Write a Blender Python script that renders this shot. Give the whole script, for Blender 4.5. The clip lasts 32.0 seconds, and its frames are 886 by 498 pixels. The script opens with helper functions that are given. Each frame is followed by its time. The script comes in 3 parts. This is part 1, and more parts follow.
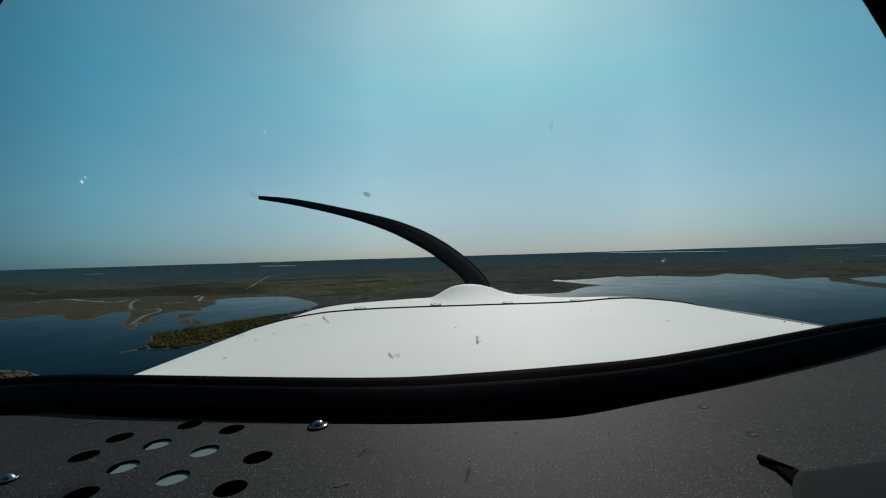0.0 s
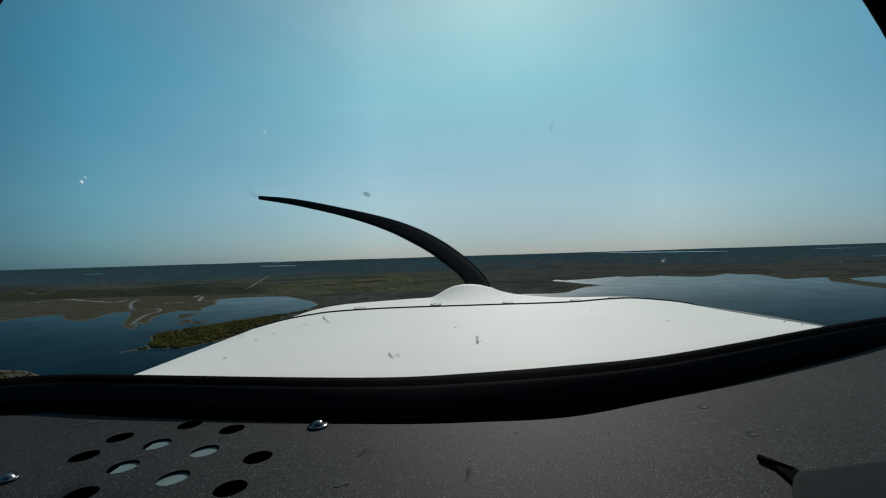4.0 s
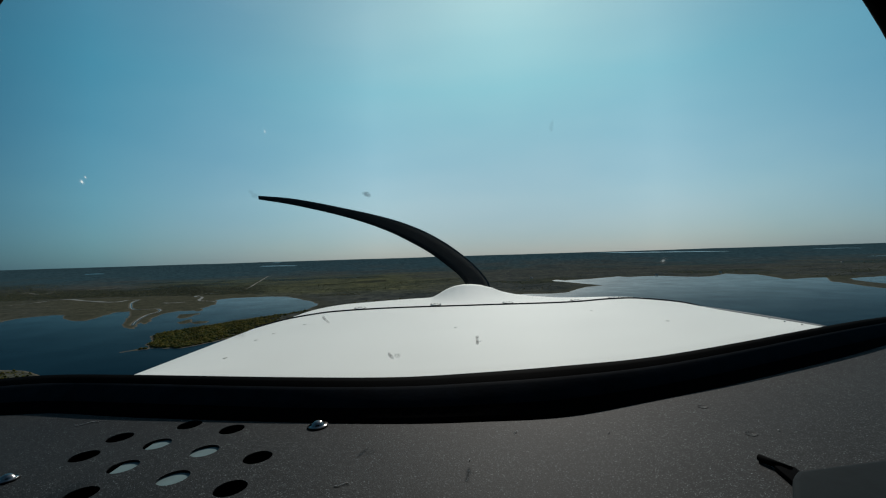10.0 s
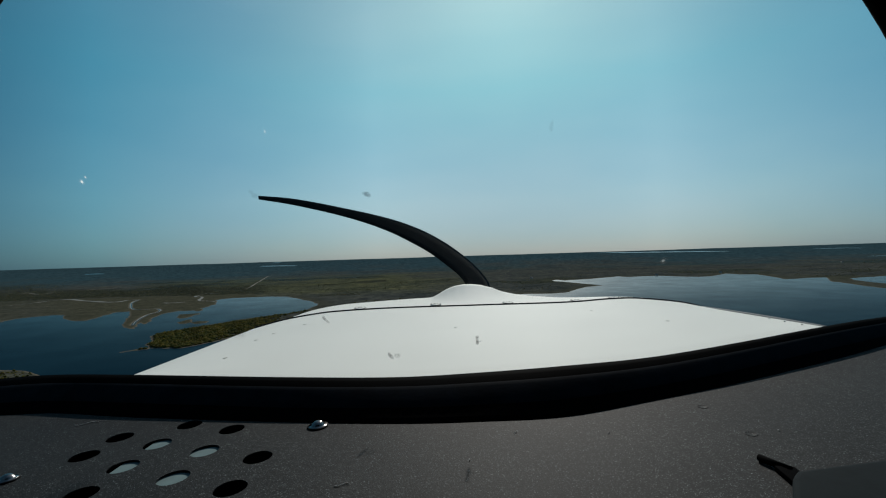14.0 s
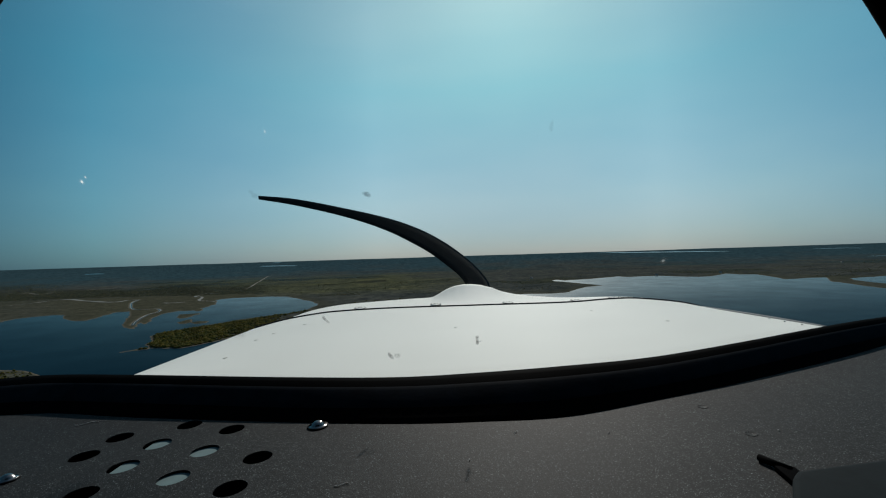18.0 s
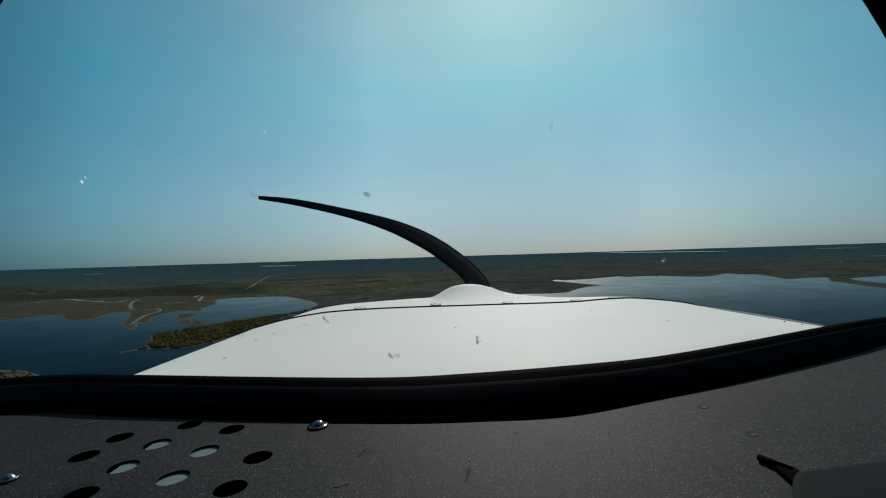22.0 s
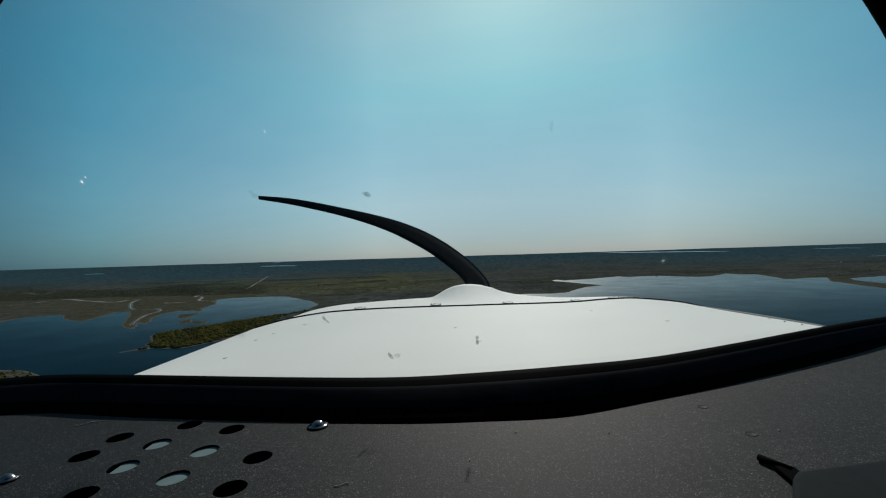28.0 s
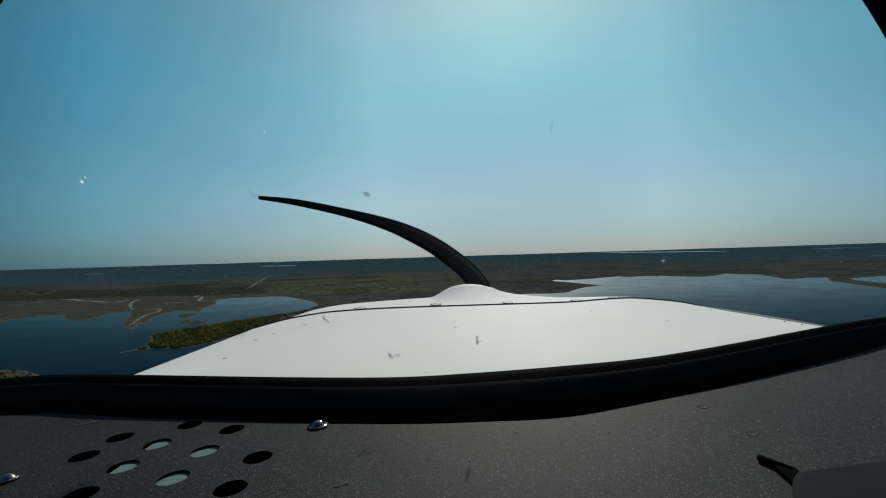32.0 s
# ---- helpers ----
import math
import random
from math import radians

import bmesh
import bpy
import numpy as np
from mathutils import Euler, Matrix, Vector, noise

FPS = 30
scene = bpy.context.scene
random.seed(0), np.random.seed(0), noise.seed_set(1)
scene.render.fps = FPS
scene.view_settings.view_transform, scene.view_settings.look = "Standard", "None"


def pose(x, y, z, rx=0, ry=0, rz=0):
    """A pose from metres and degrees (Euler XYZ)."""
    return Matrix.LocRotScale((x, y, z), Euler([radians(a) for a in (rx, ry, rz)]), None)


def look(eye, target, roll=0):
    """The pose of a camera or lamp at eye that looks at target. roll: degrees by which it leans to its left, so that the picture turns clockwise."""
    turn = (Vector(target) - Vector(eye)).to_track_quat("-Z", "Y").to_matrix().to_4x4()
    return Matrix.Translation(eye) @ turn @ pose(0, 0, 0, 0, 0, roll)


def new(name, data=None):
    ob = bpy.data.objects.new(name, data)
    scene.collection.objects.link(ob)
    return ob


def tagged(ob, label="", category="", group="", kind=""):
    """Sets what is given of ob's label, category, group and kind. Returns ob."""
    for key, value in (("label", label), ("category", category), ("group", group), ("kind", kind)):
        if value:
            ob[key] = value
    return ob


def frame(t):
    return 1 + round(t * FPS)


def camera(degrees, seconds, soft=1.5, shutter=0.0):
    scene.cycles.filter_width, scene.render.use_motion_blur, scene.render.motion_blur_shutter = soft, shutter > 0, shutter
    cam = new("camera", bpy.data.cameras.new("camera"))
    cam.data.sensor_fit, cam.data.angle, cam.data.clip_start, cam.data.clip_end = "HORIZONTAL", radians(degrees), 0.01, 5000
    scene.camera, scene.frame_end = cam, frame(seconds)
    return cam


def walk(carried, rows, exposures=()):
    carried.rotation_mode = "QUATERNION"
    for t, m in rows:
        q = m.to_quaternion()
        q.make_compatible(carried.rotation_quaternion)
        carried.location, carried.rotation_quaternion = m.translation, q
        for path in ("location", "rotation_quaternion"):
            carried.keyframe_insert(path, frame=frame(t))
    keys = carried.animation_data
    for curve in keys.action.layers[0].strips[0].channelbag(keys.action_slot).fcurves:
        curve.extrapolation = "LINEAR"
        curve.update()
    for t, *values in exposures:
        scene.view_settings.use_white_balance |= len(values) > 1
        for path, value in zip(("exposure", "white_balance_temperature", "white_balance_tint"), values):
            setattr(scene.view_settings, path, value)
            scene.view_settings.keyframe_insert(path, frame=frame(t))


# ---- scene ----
# A light aircraft over a lake country. The camera rests on the glareshield, fixed to the aircraft.
cam = camera(90.0, 32.0, soft=1.15)
ALT = 110.0
SEAT = pose(0, 0, ALT, 90.88, 0, 0) @ pose(0, 0, 0, 0, 0, -1.78)
walk(cam, [(t, SEAT) for t in (0.0, 8.0, 16.0, 24.0, 32.0)], exposures=[(0.0, 0.0, 6500, 10)])
# cockpit axes: x right, y ahead, z up from the lens
CRAFT = SEAT @ pose(0, 0, 0, -90, 0, 0)

# ---- light ----
SUN_EL, SUN_AZ = 33.0, 9.0
world = bpy.data.worlds.new("sky")
scene.world = world
world.use_nodes = True
wn = world.node_tree.nodes
wl = world.node_tree.links
sky = wn.new("ShaderNodeTexSky")
sky.sky_type = "NISHITA"
sky.sun_disc = False
sky.sun_elevation = radians(SUN_EL)
sky.sun_rotation = radians(SUN_AZ)
sky.altitude = 100
sky.air_density, sky.dust_density, sky.ozone_density = 1.0, 0.8, 2.0
# evened out by thin high haze, with a cool cast
haze, cast = wn.new("ShaderNodeGamma"), wn.new("ShaderNodeMix")
haze.inputs[1].default_value = 0.6
cast.data_type, cast.blend_type = "RGBA", "MULTIPLY"
cast.inputs[0].default_value = 1.0
# paler and rosier low down, deeper blue-green aloft
tc, sp_z, tone = wn.new("ShaderNodeTexCoord"), wn.new("ShaderNodeSeparateXYZ"), wn.new("ShaderNodeValToRGB")
wl.new(tc.outputs["Generated"], sp_z.inputs[0])
wl.new(sp_z.outputs["Z"], tone.inputs[0])
stops = tone.color_ramp.elements
for el, (at, c) in zip([stops[0], stops[1], stops.new(0.12), stops.new(0.35)], ((0.0, (0.465, 0.60, 0.80)), (0.7, (0.60, 0.97, 1.08)), (0.12, (0.585, 0.82, 0.91)), (0.35, (0.48, 0.95, 1.0)))):
    el.position, el.color = at, (*c, 1)
wl.new(tone.outputs[0], cast.inputs[7])
wl.new(sky.outputs[0], haze.inputs[0])
wl.new(haze.outputs[0], cast.inputs[6])
# Darker, bluer sky away from the sun's bearing, painting in the lens's edge falloff.
flat, level, toward, fade = wn.new("ShaderNodeVectorMath"), wn.new("ShaderNodeVectorMath"), wn.new("ShaderNodeVectorMath"), wn.new("ShaderNodeValToRGB")
flat.operation, level.operation, toward.operation = "MULTIPLY", "NORMALIZE", "DOT_PRODUCT"
flat.inputs[1].default_value = (1, 1, 0)
toward.inputs[1].default_value = (math.sin(radians(SUN_AZ)), math.cos(radians(SUN_AZ)), 0)
wl.new(tc.outputs["Generated"], flat.inputs[0])
wl.new(flat.outputs[0], level.inputs[0])
wl.new(level.outputs[0], toward.inputs[0])
wl.new(toward.outputs["Value"], fade.inputs[0])
FADE = ((0.0, (0.28, 0.45, 0.52)), (0.57, (0.35, 0.59, 0.67)), (0.68, (0.55, 0.86, 0.92)), (0.82, (0.86, 0.99, 1.02)), (0.89, (1.0, 1.07, 1.06)), (0.955, (1.14, 1.13, 1.12)), (1.0, (0.92, 0.95, 0.98)))
ends = fade.color_ramp.elements
while len(ends) < len(FADE):
    ends.new(0.5)
for el, (at, c) in zip(ends, FADE):
    el.position, el.color = at, (*c, 1)
bearing_mix = wn.new("ShaderNodeMix")
bearing_mix.data_type, bearing_mix.blend_type = "RGBA", "MULTIPLY"
bearing_mix.inputs[0].default_value = 1.0
wl.new(cast.outputs[2], bearing_mix.inputs[6])
wl.new(fade.outputs[0], bearing_mix.inputs[7])
# faint wisps of cirrus
long_, wisp, veil, thin_ = wn.new("ShaderNodeMapping"), wn.new("ShaderNodeTexNoise"), wn.new("ShaderNodeValToRGB"), wn.new("ShaderNodeMix")
long_.inputs["Rotation"].default_value = (0.3, 0.5, 0.2)
long_.inputs["Scale"].default_value = (1.5, 3.0, 6.0)
wisp.inputs["Scale"].default_value, wisp.inputs["Detail"].default_value, wisp.inputs["Roughness"].default_value = 1.6, 6.0, 0.6
veil.color_ramp.elements[0].position, veil.color_ramp.elements[0].color = 0.35, (0.965, 0.985, 0.99, 1)
veil.color_ramp.elements[1].position, veil.color_ramp.elements[1].color = 0.68, (1.07, 1.025, 1.01, 1)
thin_.data_type, thin_.blend_type = "RGBA", "MULTIPLY"
thin_.inputs[0].default_value = 1.0
wl.new(tc.outputs["Generated"], long_.inputs[0])
wl.new(long_.outputs[0], wisp.inputs["Vector"])
wl.new(wisp.outputs[0], veil.inputs[0])
wl.new(bearing_mix.outputs[2], thin_.inputs[6])
wl.new(veil.outputs[0], thin_.inputs[7])
wl.new(thin_.outputs[2], wn["Background"].inputs[0])
wn["Background"].inputs[1].default_value = 0.15
sun_data = bpy.data.lights.new("sun", "SUN")
sun_data.energy, sun_data.angle, sun_data.color = 3.0, radians(0.53), (1.0, 0.95, 0.88)
sun = new("sun", sun_data)
a, e = radians(SUN_AZ), radians(SUN_EL)
sun.matrix_world = look((0, 0, 400), (-math.sin(a) * math.cos(e) * 100, -math.cos(a) * math.cos(e) * 100, 400 - math.sin(e) * 100))


# ---- materials ----
def material(name):
    m = bpy.data.materials.new(name)
    m.use_nodes = True
    return m, m.node_tree.nodes, m.node_tree.links, m.node_tree.nodes["Principled BSDF"]


def noise_node(n, l, scale, detail=4.0, rough=0.55, coord="Object"):
    tc = n.new("ShaderNodeTexCoord")
    t = n.new("ShaderNodeTexNoise")
    t.inputs["Scale"].default_value = scale
    t.inputs["Detail"].default_value = detail
    t.inputs["Roughness"].default_value = rough
    l.new(tc.outputs[coord], t.inputs["Vector"])
    return t


def ramp(n, l, source, stops):
    r = n.new("ShaderNodeValToRGB")
    els = r.color_ramp.elements
    while len(els) < len(stops):
        els.new(0.5)
    for el, (p, c) in zip(els, stops):
        el.position, el.color = p, (*c, 1)
    l.new(source, r.inputs[0])
    return r


def mix(n, l, fac, a_, b_, blend="MIX"):
    m = n.new("ShaderNodeMix")
    m.data_type, m.blend_type = "RGBA", blend
    if isinstance(fac, float):
        m.inputs[0].default_value = fac
    else:
        l.new(fac, m.inputs[0])
    for sock, v in ((m.inputs[6], a_), (m.inputs[7], b_)):
        if isinstance(v, tuple):
            sock.default_value = (*v, 1)
        else:
            l.new(v, sock)
    return m.outputs[2]


def bump(n, l, p, height, strength, dist):
    b = n.new("ShaderNodeBump")
    b.inputs["Strength"].default_value, b.inputs["Distance"].default_value = strength, dist
    l.new(height, b.inputs["Height"])
    l.new(b.outputs[0], p.inputs["Normal"])


def simple(name, c, rough, metal=0.0, vary=0.12, scale=60.0, relief=0.0, coat=0.0, spec=0.5):
    m, n, l, p = material(name)
    t = noise_node(n, l, scale)
    lo, hi = tuple(v * (1 - vary) for v in c), tuple(v * (1 + vary) for v in c)
    r = ramp(n, l, t.outputs[0], [(0.3, lo), (0.7, hi)])
    l.new(r.outputs[0], p.inputs["Base Color"])
    p.inputs["Roughness"].default_value, p.inputs["Metallic"].default_value = rough, metal
    p.inputs["Coat Weight"].default_value = coat
    p.inputs["Specular IOR Level"].default_value = spec
    if relief:
        t2 = noise_node(n, l, scale * 6)
        bump(n, l, p, t2.outputs[0], relief, 0.001)
    return m


WHITE = simple("white_paint", (0.83, 0.812, 0.75), 0.65, vary=0.03, scale=5.0, spec=0.06)
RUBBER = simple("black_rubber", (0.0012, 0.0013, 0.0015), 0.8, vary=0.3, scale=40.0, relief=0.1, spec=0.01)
# lighter blue-black: the seal's faint sky sheen put into the colour
SEAL_SHEEN = simple("blue_black_rubber_sheen", (0.0060, 0.0085, 0.0115), 0.8, vary=0.3, scale=40.0, relief=0.1, spec=0.02)
GASKET = simple("black_gasket", (0.005, 0.005, 0.006), 0.7, spec=0.1)
BLADE = simple("black_composite_blade", (0.012, 0.013, 0.016), 0.45, vary=0.25, scale=8.0)
CHROME = simple("polished_steel", (0.20, 0.19, 0.185), 0.2, metal=1.0, vary=0.06)
SOFTGREY = simple("dark_grey_plastic", (0.0105, 0.0155, 0.0175), 0.85, scale=90.0, relief=0.1, spec=0.05)
DUCT = simple("black_duct", (0.004, 0.004, 0.004), 0.9)
PALE = simple("pale_green_foam", (0.095, 0.155, 0.16), 0.8, scale=120.0)
FASTENER = simple("painted_fastener", (0.40, 0.40, 0.39), 0.4, scale=200.0)
FLANK_GREY = simple("painted_flank_grey", (0.10, 0.11, 0.115), 0.7, scale=80.0, spec=0.1)
BUG = simple("dried_bug_smear", (0.05, 0.045, 0.03), 0.8, scale=900.0)
GLINT = simple("speck_and_glint", (0.9, 0.9, 0.85), 0.5, scale=900.0)
for m_, through_ in ((BUG, 0.0), (GLINT, 0.9)):
    # thin films that fade out at their rims
    bn, bl = m_.node_tree.nodes, m_.node_tree.links
    clear, film, lit, body, share = (bn.new("ShaderNode" + k) for k in ("BsdfTransparent", "MixShader", "BsdfTranslucent", "MixShader", "Attribute"))
    share.attribute_name = "film"
    lit.inputs[0].default_value = (1, 1, 0.95, 1)
    body.inputs[0].default_value = through_
    bl.new(bn["Principled BSDF"].outputs[0], body.inputs[1])
    bl.new(lit.outputs[0], body.inputs[2])
    bl.new(share.outputs["Fac"], film.inputs[0])
    bl.new(clear.outputs[0], film.inputs[1])
    bl.new(body.outputs[0], film.inputs[2])
    bl.new(film.outputs[0], bn["Material Output"].inputs[0])
DIRT = simple("grey_dirt", (0.5, 0.48, 0.43), 0.9, scale=900.0)

# matte speckled glareshield paint; its brightest specks paint the grain's sparkle
SHIELD, n, l, p = material("speckled_grey_paint")
f1 = noise_node(n, l, 1100.0, 1.0, 0.6)
f2 = noise_node(n, l, 9.0, 4.0)
f3 = noise_node(n, l, 1250.0, 2.0, 0.6)
f4 = noise_node(n, l, 160.0, 3.0, 0.6)
c1 = ramp(n, l, f1.outputs[0], [(0.30, (0.0060, 0.0070, 0.0071)), (0.52, (0.0108, 0.0123, 0.0126)), (0.72, (0.0195, 0.0215, 0.0220))])
c3 = ramp(n, l, f3.outputs[0], [(0.30, (0.6, 0.6, 0.6)), (0.56, (1.0, 1.0, 1.0)), (0.64, (2.8, 2.8, 2.8)), (0.70, (18.0, 18.0, 18.0))])
c4 = ramp(n, l, f4.outputs[0], [(0.32, (0.72, 0.72, 0.74)), (0.68, (1.28, 1.28, 1.26))])
c2 = ramp(n, l, f2.outputs[0], [(0.35, (0.75, 0.77, 0.80)), (0.65, (1.15, 1.12, 1.08))])
l.new(mix(n, l, 1.0, mix(n, l, 1.0, c1.outputs[0], c3.outputs[0], "MULTIPLY"), mix(n, l, 1.0, c2.outputs[0], c4.outputs[0], "MULTIPLY"), "MULTIPLY"), p.inputs["Base Color"])
p.inputs["Roughness"].default_value = 0.7
p.inputs["Specular IOR Level"].default_value = 0.12
bump(n, l, p, f1.outputs[0], 0.35, 0.0006)

# windscreen: clear acrylic with a slight sheen
GLASS, n, l, p = material("clear_acrylic")
n.remove(p)
tr, gl, mx = n.new("ShaderNodeBsdfTransparent"), n.new("ShaderNodeBsdfGlossy"), n.new("ShaderNodeMixShader")
tr.inputs[0].default_value = (0.96, 0.985, 0.98, 1)
gl.inputs["Roughness"].default_value = 0.02
mx.inputs[0].default_value = 0.008
l.new(tr.outputs[0], mx.inputs[1])
l.new(gl.outputs[0], mx.inputs[2])
l.new(mx.outputs[0], n["Material Output"].inputs[0])

# lake water
WATER, n, l, p = material("lake_water")
w1 = noise_node(n, l, 0.25, 5.0, 0.6)
w2 = noise_node(n, l, 0.006, 3.0)
cw = ramp(n, l, w2.outputs[0], [(0.35, (0.004, 0.018, 0.030)), (0.65, (0.006, 0.024, 0.038))])
n.remove(p)
deep, sheen, part_, wet_mix = n.new("ShaderNodeBsdfDiffuse"), n.new("ShaderNodeBsdfGlossy"), n.new("ShaderNodeMath"), n.new("ShaderNodeMixShader")
fres, rip = n.new("ShaderNodeFresnel"), n.new("ShaderNodeBump")
fres.inputs[0].default_value = 1.333
rip.inputs["Strength"].default_value, rip.inputs["Distance"].default_value = 0.5, 0.5
l.new(w1.outputs[0], rip.inputs["Height"])
part_.operation = "MULTIPLY"
# water sheen painted by position to fit the view: weak nearby, strong far off
wpos, wsep, sheen_by_x = n.new("ShaderNodeNewGeometry"), n.new("ShaderNodeSeparateXYZ"), n.new("ShaderNodeMapRange")
l.new(wpos.outputs["Position"], wsep.inputs[0])
# slightly weaker towards the east
l.new(wsep.outputs["X"], sheen_by_x.inputs[0])
sheen_by_x.inputs[1].default_value, sheen_by_x.inputs[2].default_value, sheen_by_x.inputs[3].default_value, sheen_by_x.inputs[4].default_value = -600.0, 700.0, 1.25, 1.15
gust = noise_node(n, l, 0.012, 5.0, 0.65)
breeze = ramp(n, l, gust.outputs[0], [(0.35, (0.34, 0.34, 0.34)), (0.70, (0.48, 0.48, 0.48))])
sheen_share = n.new("ShaderNodeMath")
sheen_share.operation = "MULTIPLY"
sheen_by_y, both_ = n.new("ShaderNodeMapRange"), n.new("ShaderNodeMath")
l.new(wsep.outputs["Y"], sheen_by_y.inputs[0])
sheen_by_y.inputs[1].default_value, sheen_by_y.inputs[2].default_value, sheen_by_y.inputs[3].default_value, sheen_by_y.inputs[4].default_value = 450.0, 1300.0, 0.12, 1.25
both_.operation = "MULTIPLY"
l.new(sheen_by_x.outputs[0], both_.inputs[0])
l.new(sheen_by_y.outputs[0], both_.inputs[1])
l.new(breeze.outputs[0], sheen_share.inputs[0])
l.new(both_.outputs[0], sheen_share.inputs[1])
l.new(fres.outputs[0], part_.inputs[0])
l.new(sheen_share.outputs[0], part_.inputs[1])
sheen.inputs["Roughness"].default_value = 0.2
l.new(cw.outputs[0], deep.inputs["Color"])
l.new(rip.outputs[0], sheen.inputs["Normal"])
l.new(part_.outputs[0], wet_mix.inputs[0])
l.new(deep.outputs[0], wet_mix.inputs[1])
l.new(sheen.outputs[0], wet_mix.inputs[2])
l.new(wet_mix.outputs[0], n["Material Output"].inputs[0])

# open country: marsh, heath, meadow, woods and pale shore, by the cover that each stretch of ground carries
LAND, n, l, p = material("scrub_and_marsh")
g1 = noise_node(n, l, 0.0045, 8.0, 0.68)
g2 = noise_node(n, l, 0.03, 7.0, 0.7)
g3 = noise_node(n, l, 0.15, 4.0, 0.7)


def cover(name):
    at_ = n.new("ShaderNodeAttribute")
    at_.attribute_name = name
    return at_.outputs["Fac"]


heath = ramp(n, l, g1.outputs[0], [(0.36, (0.040, 0.046, 0.046)), (0.48, (0.058, 0.063, 0.060)), (0.57, (0.073, 0.074, 0.066)), (0.68, (0.057, 0.064, 0.051))])
meadow = ramp(n, l, g1.outputs[0], [(0.36, (0.060, 0.064, 0.040)), (0.52, (0.088, 0.090, 0.050)), (0.66, (0.125, 0.120, 0.058))])
marsh = ramp(n, l, g2.outputs[0], [(0.36, (0.052, 0.052, 0.036)), (0.52, (0.066, 0.063, 0.043)), (0.66, (0.082, 0.076, 0.053))])
patch = ramp(n, l, g2.outputs[0], [(0.36, (0.52, 0.55, 0.55)), (0.52, (0.97, 0.97, 0.97)), (0.68, (1.5, 1.42, 1.3))])
fine = ramp(n, l, g3.outputs[0], [(0.35, (0.65, 0.65, 0.65)), (0.65, (1.25, 1.25, 1.2))])
tint = mix(n, l, cover("meadow"), heath.outputs[0], meadow.outputs[0])
tint = mix(n, l, 1.0, tint, patch.outputs[0], "MULTIPLY")
tint = mix(n, l, cover("wood"), tint, mix(n, l, 1.0, patch.outputs[0], (0.046, 0.052, 0.043), "MULTIPLY"))
# bluish aerial haze over distant woods, painted into the base colour
tint = mix(n, l, cover("hazed_wood"), tint, mix(n, l, 1.0, patch.outputs[0], (0.037, 0.072, 0.089), "MULTIPLY"))
tint = mix(n, l, cover("marsh"), tint, marsh.outputs[0])
tint = mix(n, l, 1.0, tint, fine.outputs[0], "MULTIPLY")
geo, sep, mr = n.new("ShaderNodeNewGeometry"), n.new("ShaderNodeSeparateXYZ"), n.new("ShaderNodeMapRange")
l.new(geo.outputs["Position"], sep.inputs[0])
l.new(sep.outputs["Z"], mr.inputs[0])
mr.inputs[1].default_value, mr.inputs[2].default_value, mr.inputs[3].default_value, mr.inputs[4].default_value = 0.12, 0.50, 1.0, 0.0
tint = mix(n, l, mr.outputs[0], tint, (0.125, 0.105, 0.078))
l.new(tint, p.inputs["Base Color"])
p.inputs["Roughness"].default_value = 0.95
p.inputs["Specular IOR Level"].default_value = 0.0
bump(n, l, p, g3.outputs[0], 0.5, 1.0)


def foliage(name, stops):
    m, n_, l_, p_ = material(name)
    g = n_.new("ShaderNodeNewGeometry")
    r = ramp(n_, l_, g.outputs["Random Per Island"], stops)
    t = noise_node(n_, l_, 1.2, 3.0)
    v = ramp(n_, l_, t.outputs[0], [(0.3, (0.6, 0.6, 0.6)), (0.7, (1.2, 1.2, 1.2))])
    stand = noise_node(n_, l_, 0.045, 3.0)
    shade_ = ramp(n_, l_, stand.outputs[0], [(0.38, (0.75, 0.85, 0.9)), (0.62, (1.2, 1.15, 1.0))])
    leaf = mix(n_, l_, 1.0, r.outputs[0], shade_.outputs[0], "MULTIPLY")
    l_.new(mix(n_, l_, 1.0, leaf, v.outputs[0], "MULTIPLY"), p_.inputs["Base Color"])
    p_.inputs["Roughness"].default_value = 0.9
    p_.inputs["Specular IOR Level"].default_value = 0.1
    # thin leaves let light through
    glow, both = n_.new("ShaderNodeBsdfTranslucent"), n_.new("ShaderNodeMixShader")
    l_.new(leaf, glow.inputs[0])
    both.inputs[0].default_value = 0.5
    l_.new(p_.outputs[0], both.inputs[1])
    l_.new(glow.outputs[0], both.inputs[2])
    l_.new(both.outputs[0], n_["Material Output"].inputs[0])
    return m


BUSH = foliage("spring_scrub_leaves", [(0.0, (0.060, 0.068, 0.016)), (0.35, (0.12, 0.112, 0.020)), (0.7, (0.17, 0.140, 0.022)), (1.0, (0.16, 0.115, 0.030))])
WOOD = foliage("dark_mixed_woods", [(0.0, (0.10, 0.11, 0.07)), (0.6, (0.14, 0.135, 0.075)), (1.0, (0.17, 0.145, 0.085))])
CALM = simple("calm_far_water", (0.48, 0.55, 0.58), 0.15, metal=1.0, vary=0.05, scale=0.01)
SILT = simple("pale_silt", (0.15, 0.128, 0.10), 0.6, vary=0.2, scale=0.03)
TRACK = simple("pale_sand_track", (0.17, 0.15, 0.115), 0.95, scale=0.03)


# ---- helpers for parts ----
def part(name, bm, mat_, parent=None, label="", smooth=True, base=None):
    me = bpy.data.meshes.new(name)
    bm.to_mesh(me)
    bm.free()
    me.materials.append(mat_)
    if smooth:
        me.polygons.foreach_set("use_smooth", [True] * len(me.polygons))
    ob = new(name, me)
    if parent is not None:
        ob.parent = parent
    elif base is not None:
        ob.matrix_world = base
    if label:
        tagged(ob, label)
    return ob


